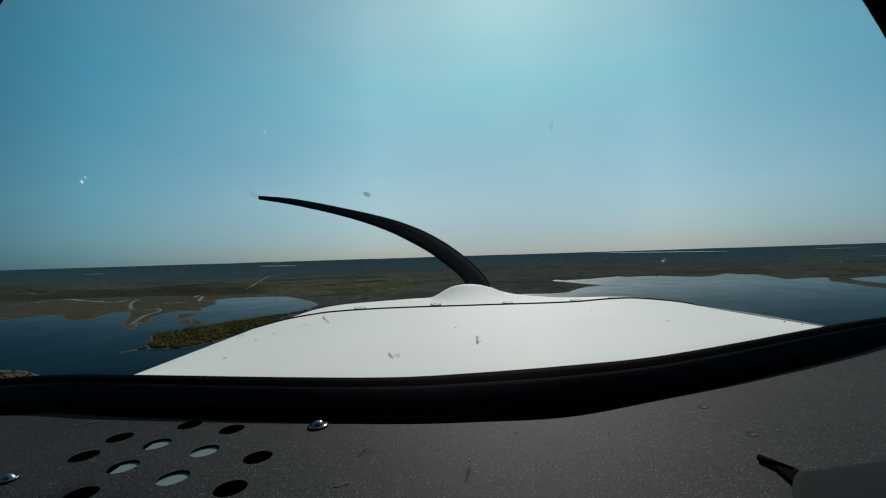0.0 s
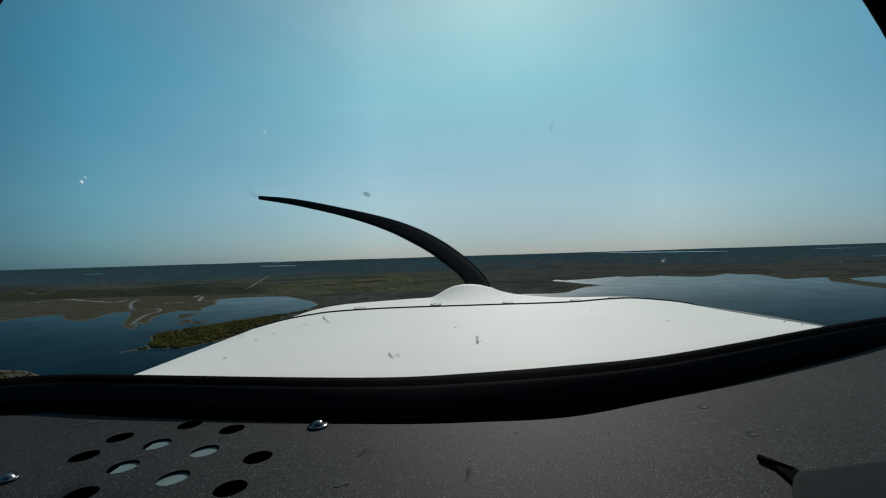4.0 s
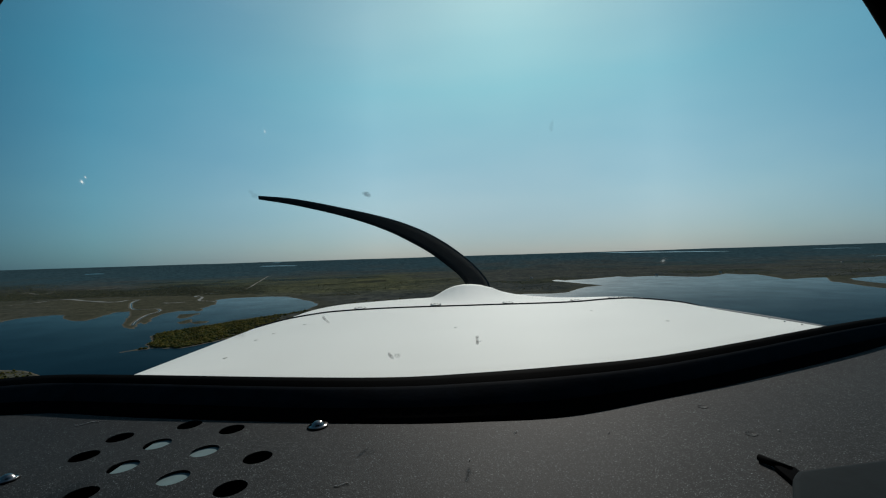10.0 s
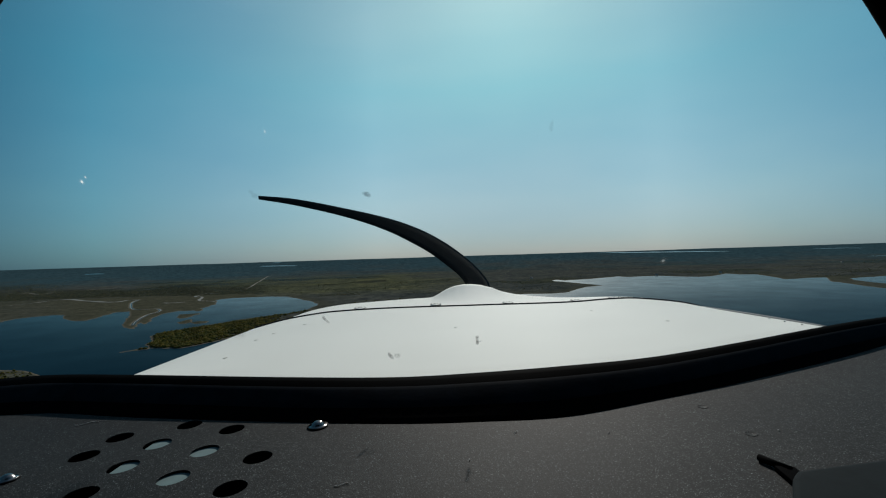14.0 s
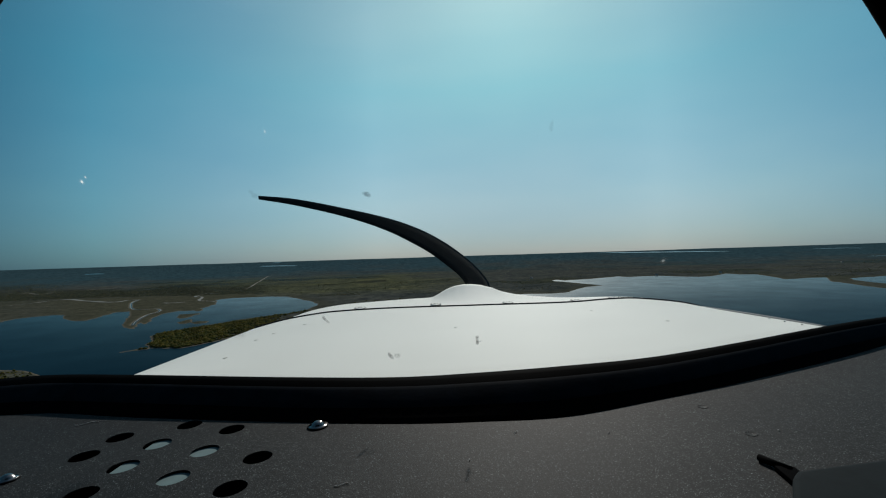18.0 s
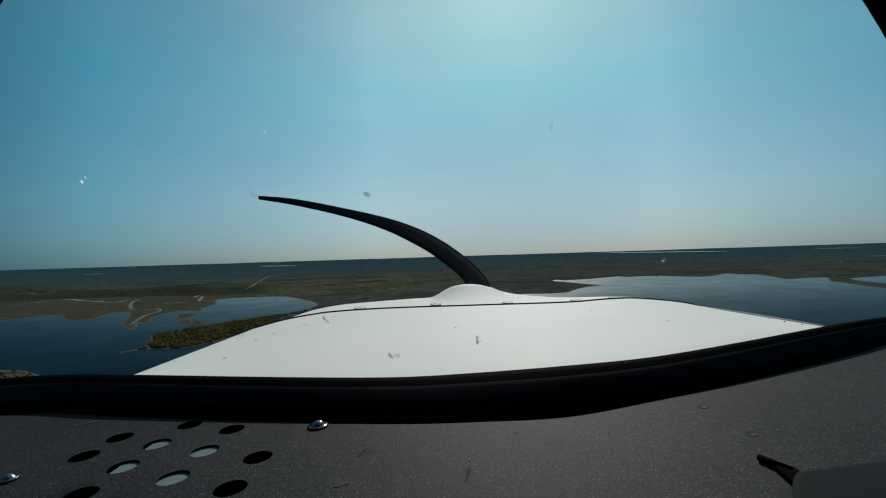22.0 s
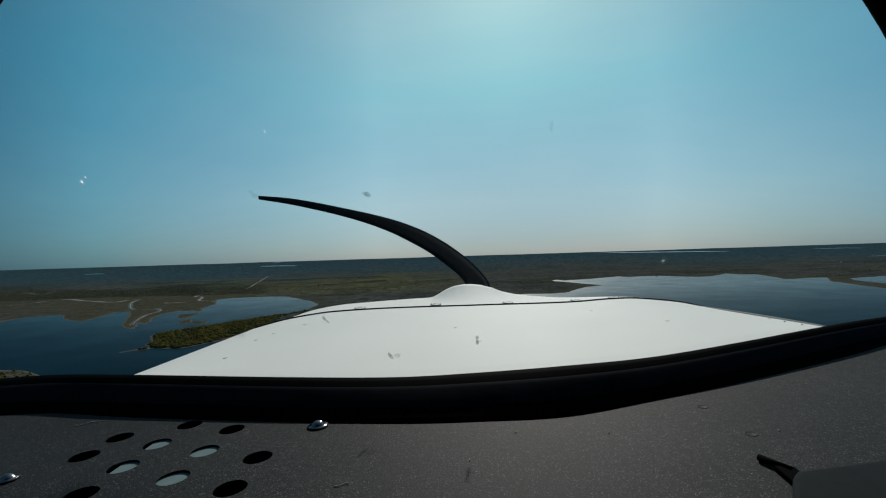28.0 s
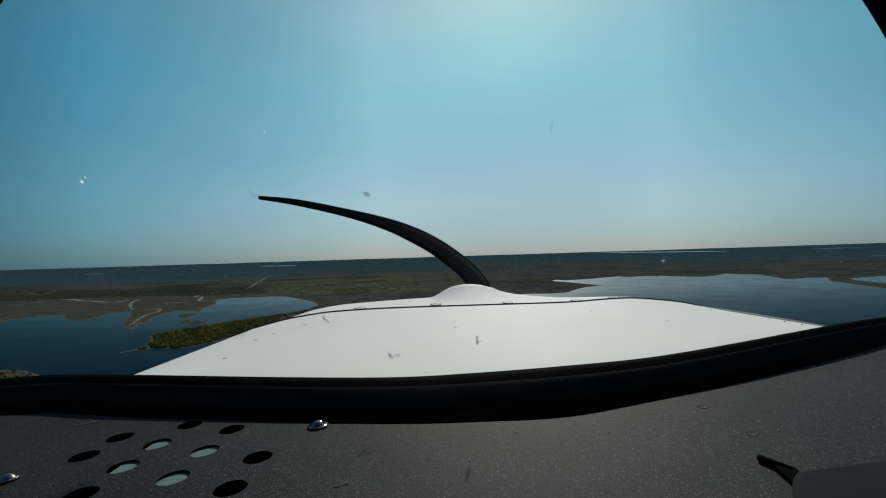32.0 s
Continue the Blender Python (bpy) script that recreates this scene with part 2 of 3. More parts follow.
def thing(name, m, label, category, **kw):
    ob = new(name)
    ob.matrix_world = m
    ob.empty_display_size = 0.05
    return tagged(ob, label, category, **kw)


def spline(points, count):
    """Catmull-Rom through points, count samples."""
    p_ = [Vector(q) for q in points]
    p_ = [p_[0] * 2 - p_[1]] + p_ + [p_[-1] * 2 - p_[-2]]
    out = []
    for k in range(count):
        u = k / (count - 1) * (len(p_) - 3)
        i = min(int(u), len(p_) - 4)
        t = u - i
        a_, b_, c_, d_ = p_[i:i + 4]
        out.append(0.5 * (2 * b_ + (c_ - a_) * t + (2 * a_ - 5 * b_ + 4 * c_ - d_) * t * t + (3 * b_ - a_ - 3 * c_ + d_) * t ** 3))
    return out


def by_x(points, count):
    """The same curve, sampled at even steps of x."""
    c = spline(points, 400)
    xs = np.array([v.x for v in c])
    at = np.linspace(xs[0], xs[-1], count)
    return [Vector((x, np.interp(x, xs, [v.y for v in c]), np.interp(x, xs, [v.z for v in c]))) for x in at]


def loft(rows, closed=False):
    bm = bmesh.new()
    grid = [[bm.verts.new(v) for v in r] for r in rows]
    for r0, r1 in zip(grid, grid[1:]):
        k = len(r0)
        for i in range(k if closed else k - 1):
            bm.faces.new((r0[i], r0[(i + 1) % k], r1[(i + 1) % k], r1[i]))
    bmesh.ops.recalc_face_normals(bm, faces=bm.faces)
    return bm


def tube(path, radius, sides=8):
    rows = []
    for i, v in enumerate(path):
        d_ = (path[min(i + 1, len(path) - 1)] - path[max(i - 1, 0)]).normalized()
        s_ = d_.cross(Vector((0, 0, 1)))
        s_ = s_.normalized() if s_.length > 1e-4 else Vector((1, 0, 0))
        u_ = s_.cross(d_)
        r = radius(i / (len(path) - 1)) if callable(radius) else radius
        rows.append([v + (s_ * math.cos(q) + u_ * math.sin(q)) * r for q in [2 * math.pi * k / sides for k in range(sides)]])
    bm = loft(rows, True)
    bm.verts.ensure_lookup_table()
    m = len(bm.verts)
    bm.faces.new([bm.verts[k] for k in range(sides)])
    bm.faces.new([bm.verts[m - 1 - k] for k in range(sides)])
    bmesh.ops.recalc_face_normals(bm, faces=bm.faces)
    return bm


def turned(profile, sides=32):
    """A solid of revolution about z from (radius, height) pairs."""
    rows = [[Vector((r * math.cos(q), r * math.sin(q), h)) for q in [2 * math.pi * k / sides for k in range(sides)]] for r, h in profile]
    bm = loft(rows, True)
    bmesh.ops.remove_doubles(bm, verts=bm.verts, dist=1e-6)
    bmesh.ops.recalc_face_normals(bm, faces=bm.faces)
    return bm


# ---- landscape ----
WEST_SHORE = [(-1022, 813), (-945, 876), (-926, 924), (-942, 977), (-937, 1012), (-904, 1033), (-877, 1017), (-815, 949), (-764, 906), (-737, 908), (-748, 951), (-769, 1011), (-782, 1055), (-763, 1061), (-756, 1070), (-707, 997), (-659, 915), (-627, 862), (-595, 821), (-560, 782), (-543, 773), (-574, 823), (-584, 853), (-560, 827), (-584, 883), (-612, 947), (-625, 987), (-631, 1028), (-626, 1048)]
LAGOON_SHORE = [(-600, 1031), (-592, 1040), (-591, 1061), (-597, 1097), (-608, 1150), (-607, 1177), (-639, 1244), (-674, 1301), (-675, 1335), (-654, 1364), (-587, 1370), (-540, 1382), (-476, 1351), (-409, 1251), (-367, 1192), (-336, 1140), (-320, 1108), (-304, 1042), (-301, 997), (-305, 967), (-321, 942), (-336, 919), (-360, 890), (-382, 862), (-396, 836), (-410, 810), (-425, 781), (-439, 753), (-449, 738)]
PENINSULA = [(-450, 716), (-454, 702), (-451, 682), (-435, 652), (-411, 615), (-395, 590), (-386, 585), (-374, 583), (-362, 581), (-345, 579), (-338, 592), (-329, 610), (-321, 625), (-313, 649), (-270, 689), (-218, 752), (-156, 828), (-34, 991), (107, 1148), (218, 1192), (285, 1186), (328, 1206), (357, 1253), (444, 1374), (493, 1403), (509, 1409), (501, 1426), (483, 1492), (466, 1563), (445, 1631), (428, 1687), (422, 1749)]
EAST_SHORE = [(450, 1774), (465, 1705), (542, 1742), (597, 1773), (687, 1832), (738, 1873), (750, 1815), (803, 1830), (847, 1825), (883, 1827), (923, 1749), (970, 1695), (1019, 1686), (1117, 1792), (1182, 1857), (1171, 1752), (1215, 1720), (1174, 1604), (1151, 1534), (1103, 1433), (1163, 1451), (1224, 1468), (1264, 1462), (1169, 1346), (1125, 1282), (1103, 1214), (1075, 1135), (1045, 1050), (938, 825), (804, 625)]
BEHIND = [(1500, 300), (1800, -2500), (-2600, -2500)]
LAGOON_EAST = [(1269, 1386), (1340, 1413), (1439, 1444), (1654, 1485), (1116, 1003), (1174, 1179), (1195, 1244), (1222, 1316)]
ISLETS = [[(-558, 918), (-577, 966), (-559, 971), (-544, 977), (-529, 928), (-525, 902), (-534, 888)],
          [(-506, 837), (-501, 850), (-503, 873), (-482, 832), (-481, 811)],
          [(-470, 830), (-468, 843), (-450, 840), (-443, 817), (-455, 813)],
          [(-596, 1051), (-602, 1087), (-578, 1058), (-570, 1023)],
          [(-420, 551), (-407, 567), (-395, 576), (-387, 580), (-395, 592), (-406, 581), (-415, 568)],
          [(-518, 491), (-487, 485), (-461, 477), (-432, 467), (-416, 454), (-422, 442), (-430, 428), (-433, 410)]]
RIVER = [(-1286, 1308), (-1281, 1384), (-1287, 1472), (-1238, 1475), (-1144, 1411), (-996, 1333), (-988, 1381), (-967, 1410)]
MEANDER = [(-967, 1410), (-954, 1371), (-914, 1294), (-818, 1156), (-777, 1109), (-734, 1098), (-713, 1104), (-679, 1061), (-665, 1026), (-659, 985), (-634, 926), (-603, 864), (-575, 817)]
CREEK = [(-778, 1549), (-807, 1560), (-842, 1572), (-817, 1456), (-764, 1400), (-719, 1299), (-674, 1269), (-638, 1243)]
SLOUGH = [(-790, 1236), (-757, 1233), (-725, 1246)]


def inside_distance(poly, x, y):
    """Distance to a closed outline, positive inside."""
    d2 = np.full(x.shape, 1e12)
    odd = np.zeros(x.shape, bool)
    for (x0, y0), (x1, y1) in zip(poly, poly[1:] + poly[:1]):
        dx, dy = x1 - x0, y1 - y0
        t = np.clip(((x - x0) * dx + (y - y0) * dy) / (dx * dx + dy * dy), 0, 1)
        d2 = np.minimum(d2, (x - x0 - t * dx) ** 2 + (y - y0 - t * dy) ** 2)
        if dy:
            odd ^= ((y0 > y) != (y1 > y)) & (x < x0 + (y - y0) / dy * dx)
    return np.where(odd, 1, -1) * np.sqrt(d2)


def line_distance(line, x, y):
    d2 = np.full(x.shape, 1e12)
    for (x0, y0), (x1, y1) in zip(line, line[1:]):
        dx, dy = x1 - x0, y1 - y0
        t = np.clip(((x - x0) * dx + (y - y0) * dy) / (dx * dx + dy * dy), 0, 1)
        d2 = np.minimum(d2, (x - x0 - t * dx) ** 2 + (y - y0 - t * dy) ** 2)
    return np.sqrt(d2)


def value_noise(x, y, size, seed):
    """Smooth lattice noise, about -1 to 1."""
    rng = np.random.RandomState(seed)
    table = rng.uniform(-1, 1, (256, 256))
    u, v = x / size, y / size
    i, j = np.floor(u).astype(int), np.floor(v).astype(int)
    f, g = u - i, v - j
    f, g = f * f * (3 - 2 * f), g * g * (3 - 2 * g)
    i, j, i1, j1 = i & 255, j & 255, (i + 1) & 255, (j + 1) & 255
    return (table[i, j] * (1 - f) + table[i1, j] * f) * (1 - g) + (table[i, j1] * (1 - f) + table[i1, j1] * f) * g


def wet(x, y):
    """Metres into the water (positive) or onto the land (negative)."""
    rough = 7 * value_noise(x, y, 60, 3) + 5 * value_noise(x, y, 23, 4) + 2.5 * value_noise(x, y, 9, 5)
    d = np.maximum(inside_distance(WEST_SHORE + LAGOON_SHORE + PENINSULA + EAST_SHORE + BEHIND, x, y), inside_distance(LAGOON_EAST, x, y))
    for isle in ISLETS:
        d = np.minimum(d, -inside_distance(isle, x, y))
    d = d + rough * 0.7
    return np.maximum(d, 3.0 - line_distance(MEANDER, x, y))


def far_rise(y):
    """Lifts the far country to a low skyline, fitted to the camera's horizon."""
    s = np.clip((y - 3000) / 1990, 0, 1)
    return np.where(s > 0, ALT - (28.7 - 26.9 * s) * y / 784, 0)


def step(a_, b_, v):
    t = np.clip((v - a_) / (b_ - a_), 0, 1)
    return t * t * (3 - 2 * t)


def covers(x, y):
    """Shares of meadow, wood, haze-tinted far wood and marsh on the ground."""
    d, v = -wet(x, y), x / y
    drift = value_noise(x, y, 420, 11) + 0.5 * value_noise(x, y, 160, 12)
    meadow = step(-0.75, -0.55, v) * step(0.12, -0.12, v) * step(1250, 1600, y) * step(3300, 2500, y) * np.clip(0.75 + 0.6 * drift, 0, 1)
    belt = step(-0.36, -0.46, v) * step(1430, 1520, y + 60 * drift) * step(2150, 1850, y + 120 * drift)
    wood = np.clip(np.maximum(belt * 0.9, step(0.25, 0.75, drift + 0.3 * value_noise(x, y, 70, 22)) * step(1250, 1500, y)), 0, 1)
    # the painted haze sets in with distance from the lens
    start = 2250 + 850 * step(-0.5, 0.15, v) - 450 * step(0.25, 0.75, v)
    hazed_wood = step(start - 500, start + 1500, y + 500 * drift + 350 * value_noise(x, y, 75, 23))
    marsh = step(-0.40, -0.46, v) * step(1560, 1420, y + 40 * drift) + step(60, 15, d) * 0.6
    # more wood and less marsh at the view's far left, only to darken it
    wood = np.maximum(wood, 0.45 * step(-0.78, -0.95, v) * step(1150, 1300, y + 120 * drift))
    return meadow, wood, hazed_wood * 0.96, np.clip(marsh, 0, 1) * (0.9 - 0.35 * step(-0.78, -0.95, v))


def ground_height(x, y):
    d = wet(x, y)
    land = np.clip(-d / 45, 0, 1)
    near = step(2200, 1200, y)
    z = np.where(d > 0, -np.clip(d / 8, 0.05, 1.5), 0.05 + np.clip(-d / 6, 0, 1) * 0.55 + land * 0.6)
    z = z + land * (0.8 + 0.8 * value_noise(x, y, 90, 12) + near * (0.6 * value_noise(x, y, 27, 13) + 0.5 * value_noise(x, y, 11, 14)))
    z = np.where(d > 0, z, np.maximum(z, 0.05))
    return z + far_rise(y) + 1.2 * value_noise(x, y, 500, 15) * step(3000, 3800, y)


cols, inv = np.linspace(-1.3, 1.3, 820), np.concatenate([np.linspace(1 / 4990, 1 / 3000, 40)[:-1], np.linspace(1 / 3000, 1 / 560, 230)[:-1], np.linspace(1 / 560, 1 / 150, 60)])
ROWS = 1 / inv
gy, gx = np.meshgrid(ROWS, cols, indexing="ij")
gx = gx * gy
gz = ground_height(gx, gy)
nr, nc = gx.shape
co = np.stack([gx, gy, gz], -1).reshape(-1, 3)
idx = np.arange(nr * nc).reshape(nr, nc)
quads = np.stack([idx[1:, :-1], idx[1:, 1:], idx[:-1, 1:], idx[:-1, :-1]], -1).reshape(-1, 4)


def mesh_from(name, verts, faces, mat_, smooth=False):
    me = bpy.data.meshes.new(name)
    k = faces.shape[1]
    me.vertices.add(len(verts))
    me.vertices.foreach_set("co", verts.astype(np.float32).ravel())
    me.loops.add(faces.size)
    me.loops.foreach_set("vertex_index", faces.astype(np.int32).ravel())
    me.polygons.add(len(faces))
    me.polygons.foreach_set("loop_start", np.arange(0, faces.size, k, dtype=np.int32))
    me.polygons.foreach_set("use_smooth", np.full(len(faces), smooth))
    me.update(calc_edges=True)
    me.materials.append(mat_)
    return me


ground_mesh = mesh_from("ground", co, quads, LAND, True)
for name_, share in zip(("meadow", "wood", "hazed_wood", "marsh"), covers(gx, gy)):
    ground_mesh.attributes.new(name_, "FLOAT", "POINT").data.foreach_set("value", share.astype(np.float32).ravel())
ground = new("ground", ground_mesh)
tagged(ground, "olive brown scrub and marsh country reaching the horizon", "ground", kind="structure")

wv = np.array([(-6500, -3000, 0), (6500, -3000, 0), (6500, 3200, 0), (-6500, 3200, 0)], float)
lake = new("water", mesh_from("water", wv, np.array([[0, 1, 2, 3]]), WATER))
tagged(lake, "dark blue rippled lake water with bays and lagoons", "lake", kind="structure")


def strip(name, line, width, mat_, lift, label, category):
    """A band laid on the country along a line."""
    pts = spline([(x, y, 0) for x, y in line], 12 * len(line))
    vs = []
    for i, v in enumerate(pts):
        d_ = (pts[min(i + 1, len(pts) - 1)] - pts[max(i - 1, 0)]).normalized()
        w = width * (0.7 + 0.5 * noise.noise(v * 0.01)) * math.sin(math.pi * (i + 0.6) / (len(pts) + 0.2)) ** 0.4
        for s_ in (-1, 1):
            vs.append((v.x - d_.y * w * s_, v.y + d_.x * w * s_))
    vs = np.array(vs)
    z = ground_height(vs[:, 0], vs[:, 1]) + lift
    k = len(pts)
    fs = np.array([[2 * i, 2 * i + 1, 2 * i + 3, 2 * i + 2] for i in range(k - 1)])
    ob = new(name, mesh_from(name, np.column_stack([vs, z]), fs, mat_))
    return tagged(ob, label, category, kind="structure")


strip("river", RIVER, 9, SILT, 0.5, "pale silted river winding through the marsh", "river")
strip("meander", MEANDER, 2.3, SILT, 0.5, "pale silt banks of a small river looping to the lake", "river")
strip("creek", CREEK, 6, SILT, 0.5, "small pale creek winding into the lagoon", "river")
strip("slough", SLOUGH, 7, SILT, 0.5, "short pale slough in the marsh", "river")
strip("track", [(-795, 1762), (-806, 1828), (-961, 2287), (-1097, 2693), (-1232, 3105), (-1245, 3232)], 4, TRACK, 0.6, "pale sandy track winding through scrub", "track")
for line in ([(-1898, 1895), (-1874, 1971), (-1686, 1847), (-1708, 1939)], [(-1656, 2012), (-1620, 2133), (-1520, 2165)]):
    strip("clearing", line, 9, TRACK, 0.6, "pale bare strip between thickets", "clearing")
for x0, y0, x1, y1, w in ((-1835, 4430, -1443, 4354, 30), (-3296, 4070, -3123, 4068, 26), (-1842, 4803, -1765, 4810, 20), (1696, 4825, 2890, 4482, 42), (3737, 4470, 4159, 4374, 26), (3112, 3254, 3400, 3253, 24)):
    strip("far_lake", [(x0, y0), ((x0 + x1) / 2, (y0 + y1) / 2 + 15), (x1, y1)], w, CALM, 3, "distant thin silver lake among woods", "lake")


# ---- trees and scrub ----
def clump(seed, rings, sides):
    """A ragged crown: a lumpy dome on a short stem."""
    rng = np.random.RandomState(seed)
    vs, fs = [], []
    for r in range(rings + 1):
        h = r / rings
        w = math.sin(math.pi * (0.16 + 0.80 * h)) ** 0.8
        for s_ in range(sides):
            q = 2 * math.pi * (s_ + 0.5 * (r % 2)) / sides
            k = w * rng.uniform(0.6, 1.25)
            vs.append((k * math.cos(q), k * math.sin(q), h * 1.7 + rng.uniform(-0.12, 0.12)))
    for r in range(rings):
        for s_ in range(sides):
            a_, b_ = r * sides + s_, r * sides + (s_ + 1) % sides
            fs += [(a_, b_, a_ + sides), (b_, b_ + sides, a_ + sides)]
    return np.array(vs), np.array(fs)


def scatter(name, count, box, size, mat_, label, rings, sides, seed, dense, tall=0.55):
    rng = np.random.RandomState(seed)
    kinds = [clump(seed * 10 + k, rings, sides) for k in range(6)]
    x0, x1, y0, y1 = box
    # more of them nearby, as the view thins them out
    y = 1 / rng.uniform(1 / y1, 1 / y0, count)
    x = rng.uniform(x0, x1, count) * y
    keep = (wet(x, y) < -4) & (dense(x, y) > rng.uniform(0, 1, count))
    x, y = x[keep], y[keep]
    z = ground_height(x, y)
    allv, allf, at = [], [], 0
    for i in range(len(x)):
        v, f = kinds[i % 6]
        s_ = size * rng.uniform(0.55, 1.35)
        q = rng.uniform(0, 6.28)
        c_, n_ = math.cos(q), math.sin(q)
        allv.append(np.column_stack([(v[:, 0] * c_ - v[:, 1] * n_) * s_ + x[i], (v[:, 0] * n_ + v[:, 1] * c_) * s_ + y[i], v[:, 2] * s_ * tall * rng.uniform(0.65, 1.35) + z[i] - 0.3]))
        allf.append(f + at)
        at += len(v)
    ob = new(name, mesh_from(name, np.concatenate(allv), np.concatenate(allf), mat_))
    return tagged(ob, label, "scrub", kind="stuff")


def on_peninsula(x, y):
    inner = (y < 700 + (x + 450) * 1.73) & (x > -470)
    return (step(-290, -365, x + 40 * value_noise(x, y, 60, 21)) + 0.04) * inner


def on_islet(x, y):
    return np.clip(0.5 + 0.6 * value_noise(x, y, 30, 21), 0.1, 1) * (x < -423)


def in_woods(x, y):
    meadow, wood, hazed_wood, marsh = covers(x, y)
    return np.clip((wood - 0.15) * 1.3 * (1 - 0.75 * step(-0.1, 0.2, x / y)) + 0.30 * meadow + 0.10 - 0.9 * marsh, 0, 1) * step(3300, 2600, y)


scatter("bushes", 46000, (-0.85, 0.1, 560, 1150), 2.3, BUSH, "dense yellow olive spring bushes on the low peninsula", 4, 7, 5, on_peninsula)
scatter("island_bushes", 2500, (-1.25, -0.78, 400, 540), 1.3, BUSH, "scrubby bushes on a small marshy island", 4, 7, 6, on_islet)
scatter("woods", 120000, (-1.2, 1.2, 1250, 3300), 2.6, WOOD, "distant mixed woods and thickets on flat country", 2, 5, 7, in_woods, 0.3)

# ---- shore houses ----
HOUSE_WALL = simple("pale_house_wall", (0.55, 0.53, 0.48), 0.8, scale=0.8)
HOUSE_ROOF = simple("grey_house_roof", (0.20, 0.19, 0.19), 0.7, scale=0.8)


HOMES = ((1171, 1878, 20), (885, 1845, -15), (2289, 2548, 60), (1355, 3821, 10), (375, 1895, 35))


def house(x, y, turn):
    z = float(ground_height(np.array([x]), np.array([y]))[0])
    home = thing("house", pose(x, y, z, 0, 0, turn), "small pale gabled house by the lake shore", "house", group="shore houses")
    body = bmesh.new()
    bmesh.ops.create_cube(body, size=1, matrix=Matrix.Translation((0, 0, 1.6)) @ Matrix.Diagonal((10, 7, 3.8, 1)))
    part("wall", body, HOUSE_WALL, home, smooth=False)
    top = bmesh.new()
    ends = [[top.verts.new((sx * 5.6, sy * 4.1 if sy else 0, 3.4 if sy else 6.4)) for sy in (-1, 0, 1)] for sx in (-1, 1)]
    for q_ in (0, 1):
        top.faces.new((ends[0][q_], ends[1][q_], ends[1][q_ + 1], ends[0][q_ + 1]))
    for e_ in ends:
        top.faces.new(e_)
    top.faces.new((ends[0][0], ends[0][2], ends[1][2], ends[1][0]))
    bmesh.ops.recalc_face_normals(top, faces=top.faces)
    part("roof", top, HOUSE_ROOF, home, smooth=False)


for x, y, turn in HOMES:
    house(x, y, turn)

# ---- engine cowling ----
cowling = thing("engine_cowling", CRAFT, "white gloss painted engine cowling ahead of the windscreen", "cowling")
REAR = [tuple(1.022 * c for c in q) for q in [(-0.392, 0.538, -0.158), (-0.172, 0.474, -0.141), (-0.049, 0.453, -0.135), (0.037, 0.445, -0.128), (0.122, 0.444, -0.121), (0.218, 0.466, -0.1168), (0.328, 0.499, -0.1084), (0.481, 0.554, -0.098)]]
SEAM = [(-0.4175, 0.98, -0.176), (-0.369, 1.02, -0.165), (-0.313, 1.05, -0.157), (-0.249, 1.06, -0.150), (-0.116, 1.08, -0.1446), (0.091, 1.08, -0.1378), (0.2975, 1.08, -0.131), (0.404, 1.07, -0.1215), (0.468, 1.06, -0.119), (0.5465, 1.03, -0.1235), (0.5816, 1.0, -0.130)]
NOSE = [(-0.434, 1.02, -0.184), (-0.398, 1.10, -0.1755), (-0.352, 1.18, -0.1626), (-0.291, 1.24, -0.155), (-0.219, 1.28, -0.152), (-0.139, 1.30, -0.1476), (-0.032, 1.32, -0.143), (0.111, 1.32, -0.143), (0.361, 1.31, -0.1412), (0.483, 1.28, -0.1355), (0.547, 1.24, -0.1337), (0.594, 1.12, -0.133), (0.599, 1.03, -0.134)]
K = 181
rear, seam, nose_ = by_x(REAR, K), by_x(SEAM, K), by_x(NOSE, K)


def between(a_, b_, t, lift=0.0):
    return [p_.lerp(q_, t) + Vector((0, 0, lift * 4 * t * (1 - t))) for p_, q_ in zip(a_, b_)]


def skirted(row, depth=0.35):
    """Carries a section down the flanks of the nose."""
    l0, r0 = row[0], row[-1]
    lead = [l0 + Vector((-0.012 + 0.05 * k * k, 0, -depth * k)) for k in (1, 0.6, 0.3, 0.1)]
    tail = [r0 + Vector((0.012 - 0.05 * k * k, 0, -depth * k)) for k in (0.1, 0.3, 0.6, 1)]
    return lead + row + tail


tucked = [v + (v - seam[k]).normalized() * 0.005 + Vector((0, 0, -0.0006)) for k, v in enumerate(rear)]


def rounded(row, t):
    """Bows the port flank outwards and rolls its edge over."""
    out = []
    for k, v in enumerate(row):
        u = max(0.0, 1 - k / 24)
        w = 1.75 * t ** 0.2 * (1 - t) ** 0.9
        out.append(v + Vector((-0.050 * w * u ** 1.2, 0, -0.020 * w * u ** 2.2)))
    return out


part("rear_panel", loft([skirted(tucked)] + [skirted(rounded(between(rear, seam, t), t)) for t in np.linspace(0, 1, 13)], True), WHITE, cowling)


def bulge(x):
    """Height of the rounded bulge over the gearbox."""
    return float(np.interp(x, [-0.045, -0.03, -0.015, 0.010, 0.035, 0.062, 0.085, 0.11, 0.145, 0.178, 0.212, 0.26, 0.35], [0, 0.002, 0.010, 0.025, 0.035, 0.040, 0.0405, 0.0385, 0.030, 0.018, 0.011, 0.005, 0]))


front_rows = []
for t in np.linspace(0, 1, 25):
    w = max(0.0, (t - 0.15) / 0.85) ** 1.6
    front_rows.append(skirted([v + Vector((0, 0.004, -0.0025 + bulge(v.x) * w)) for v in between(seam, nose_, t)]))
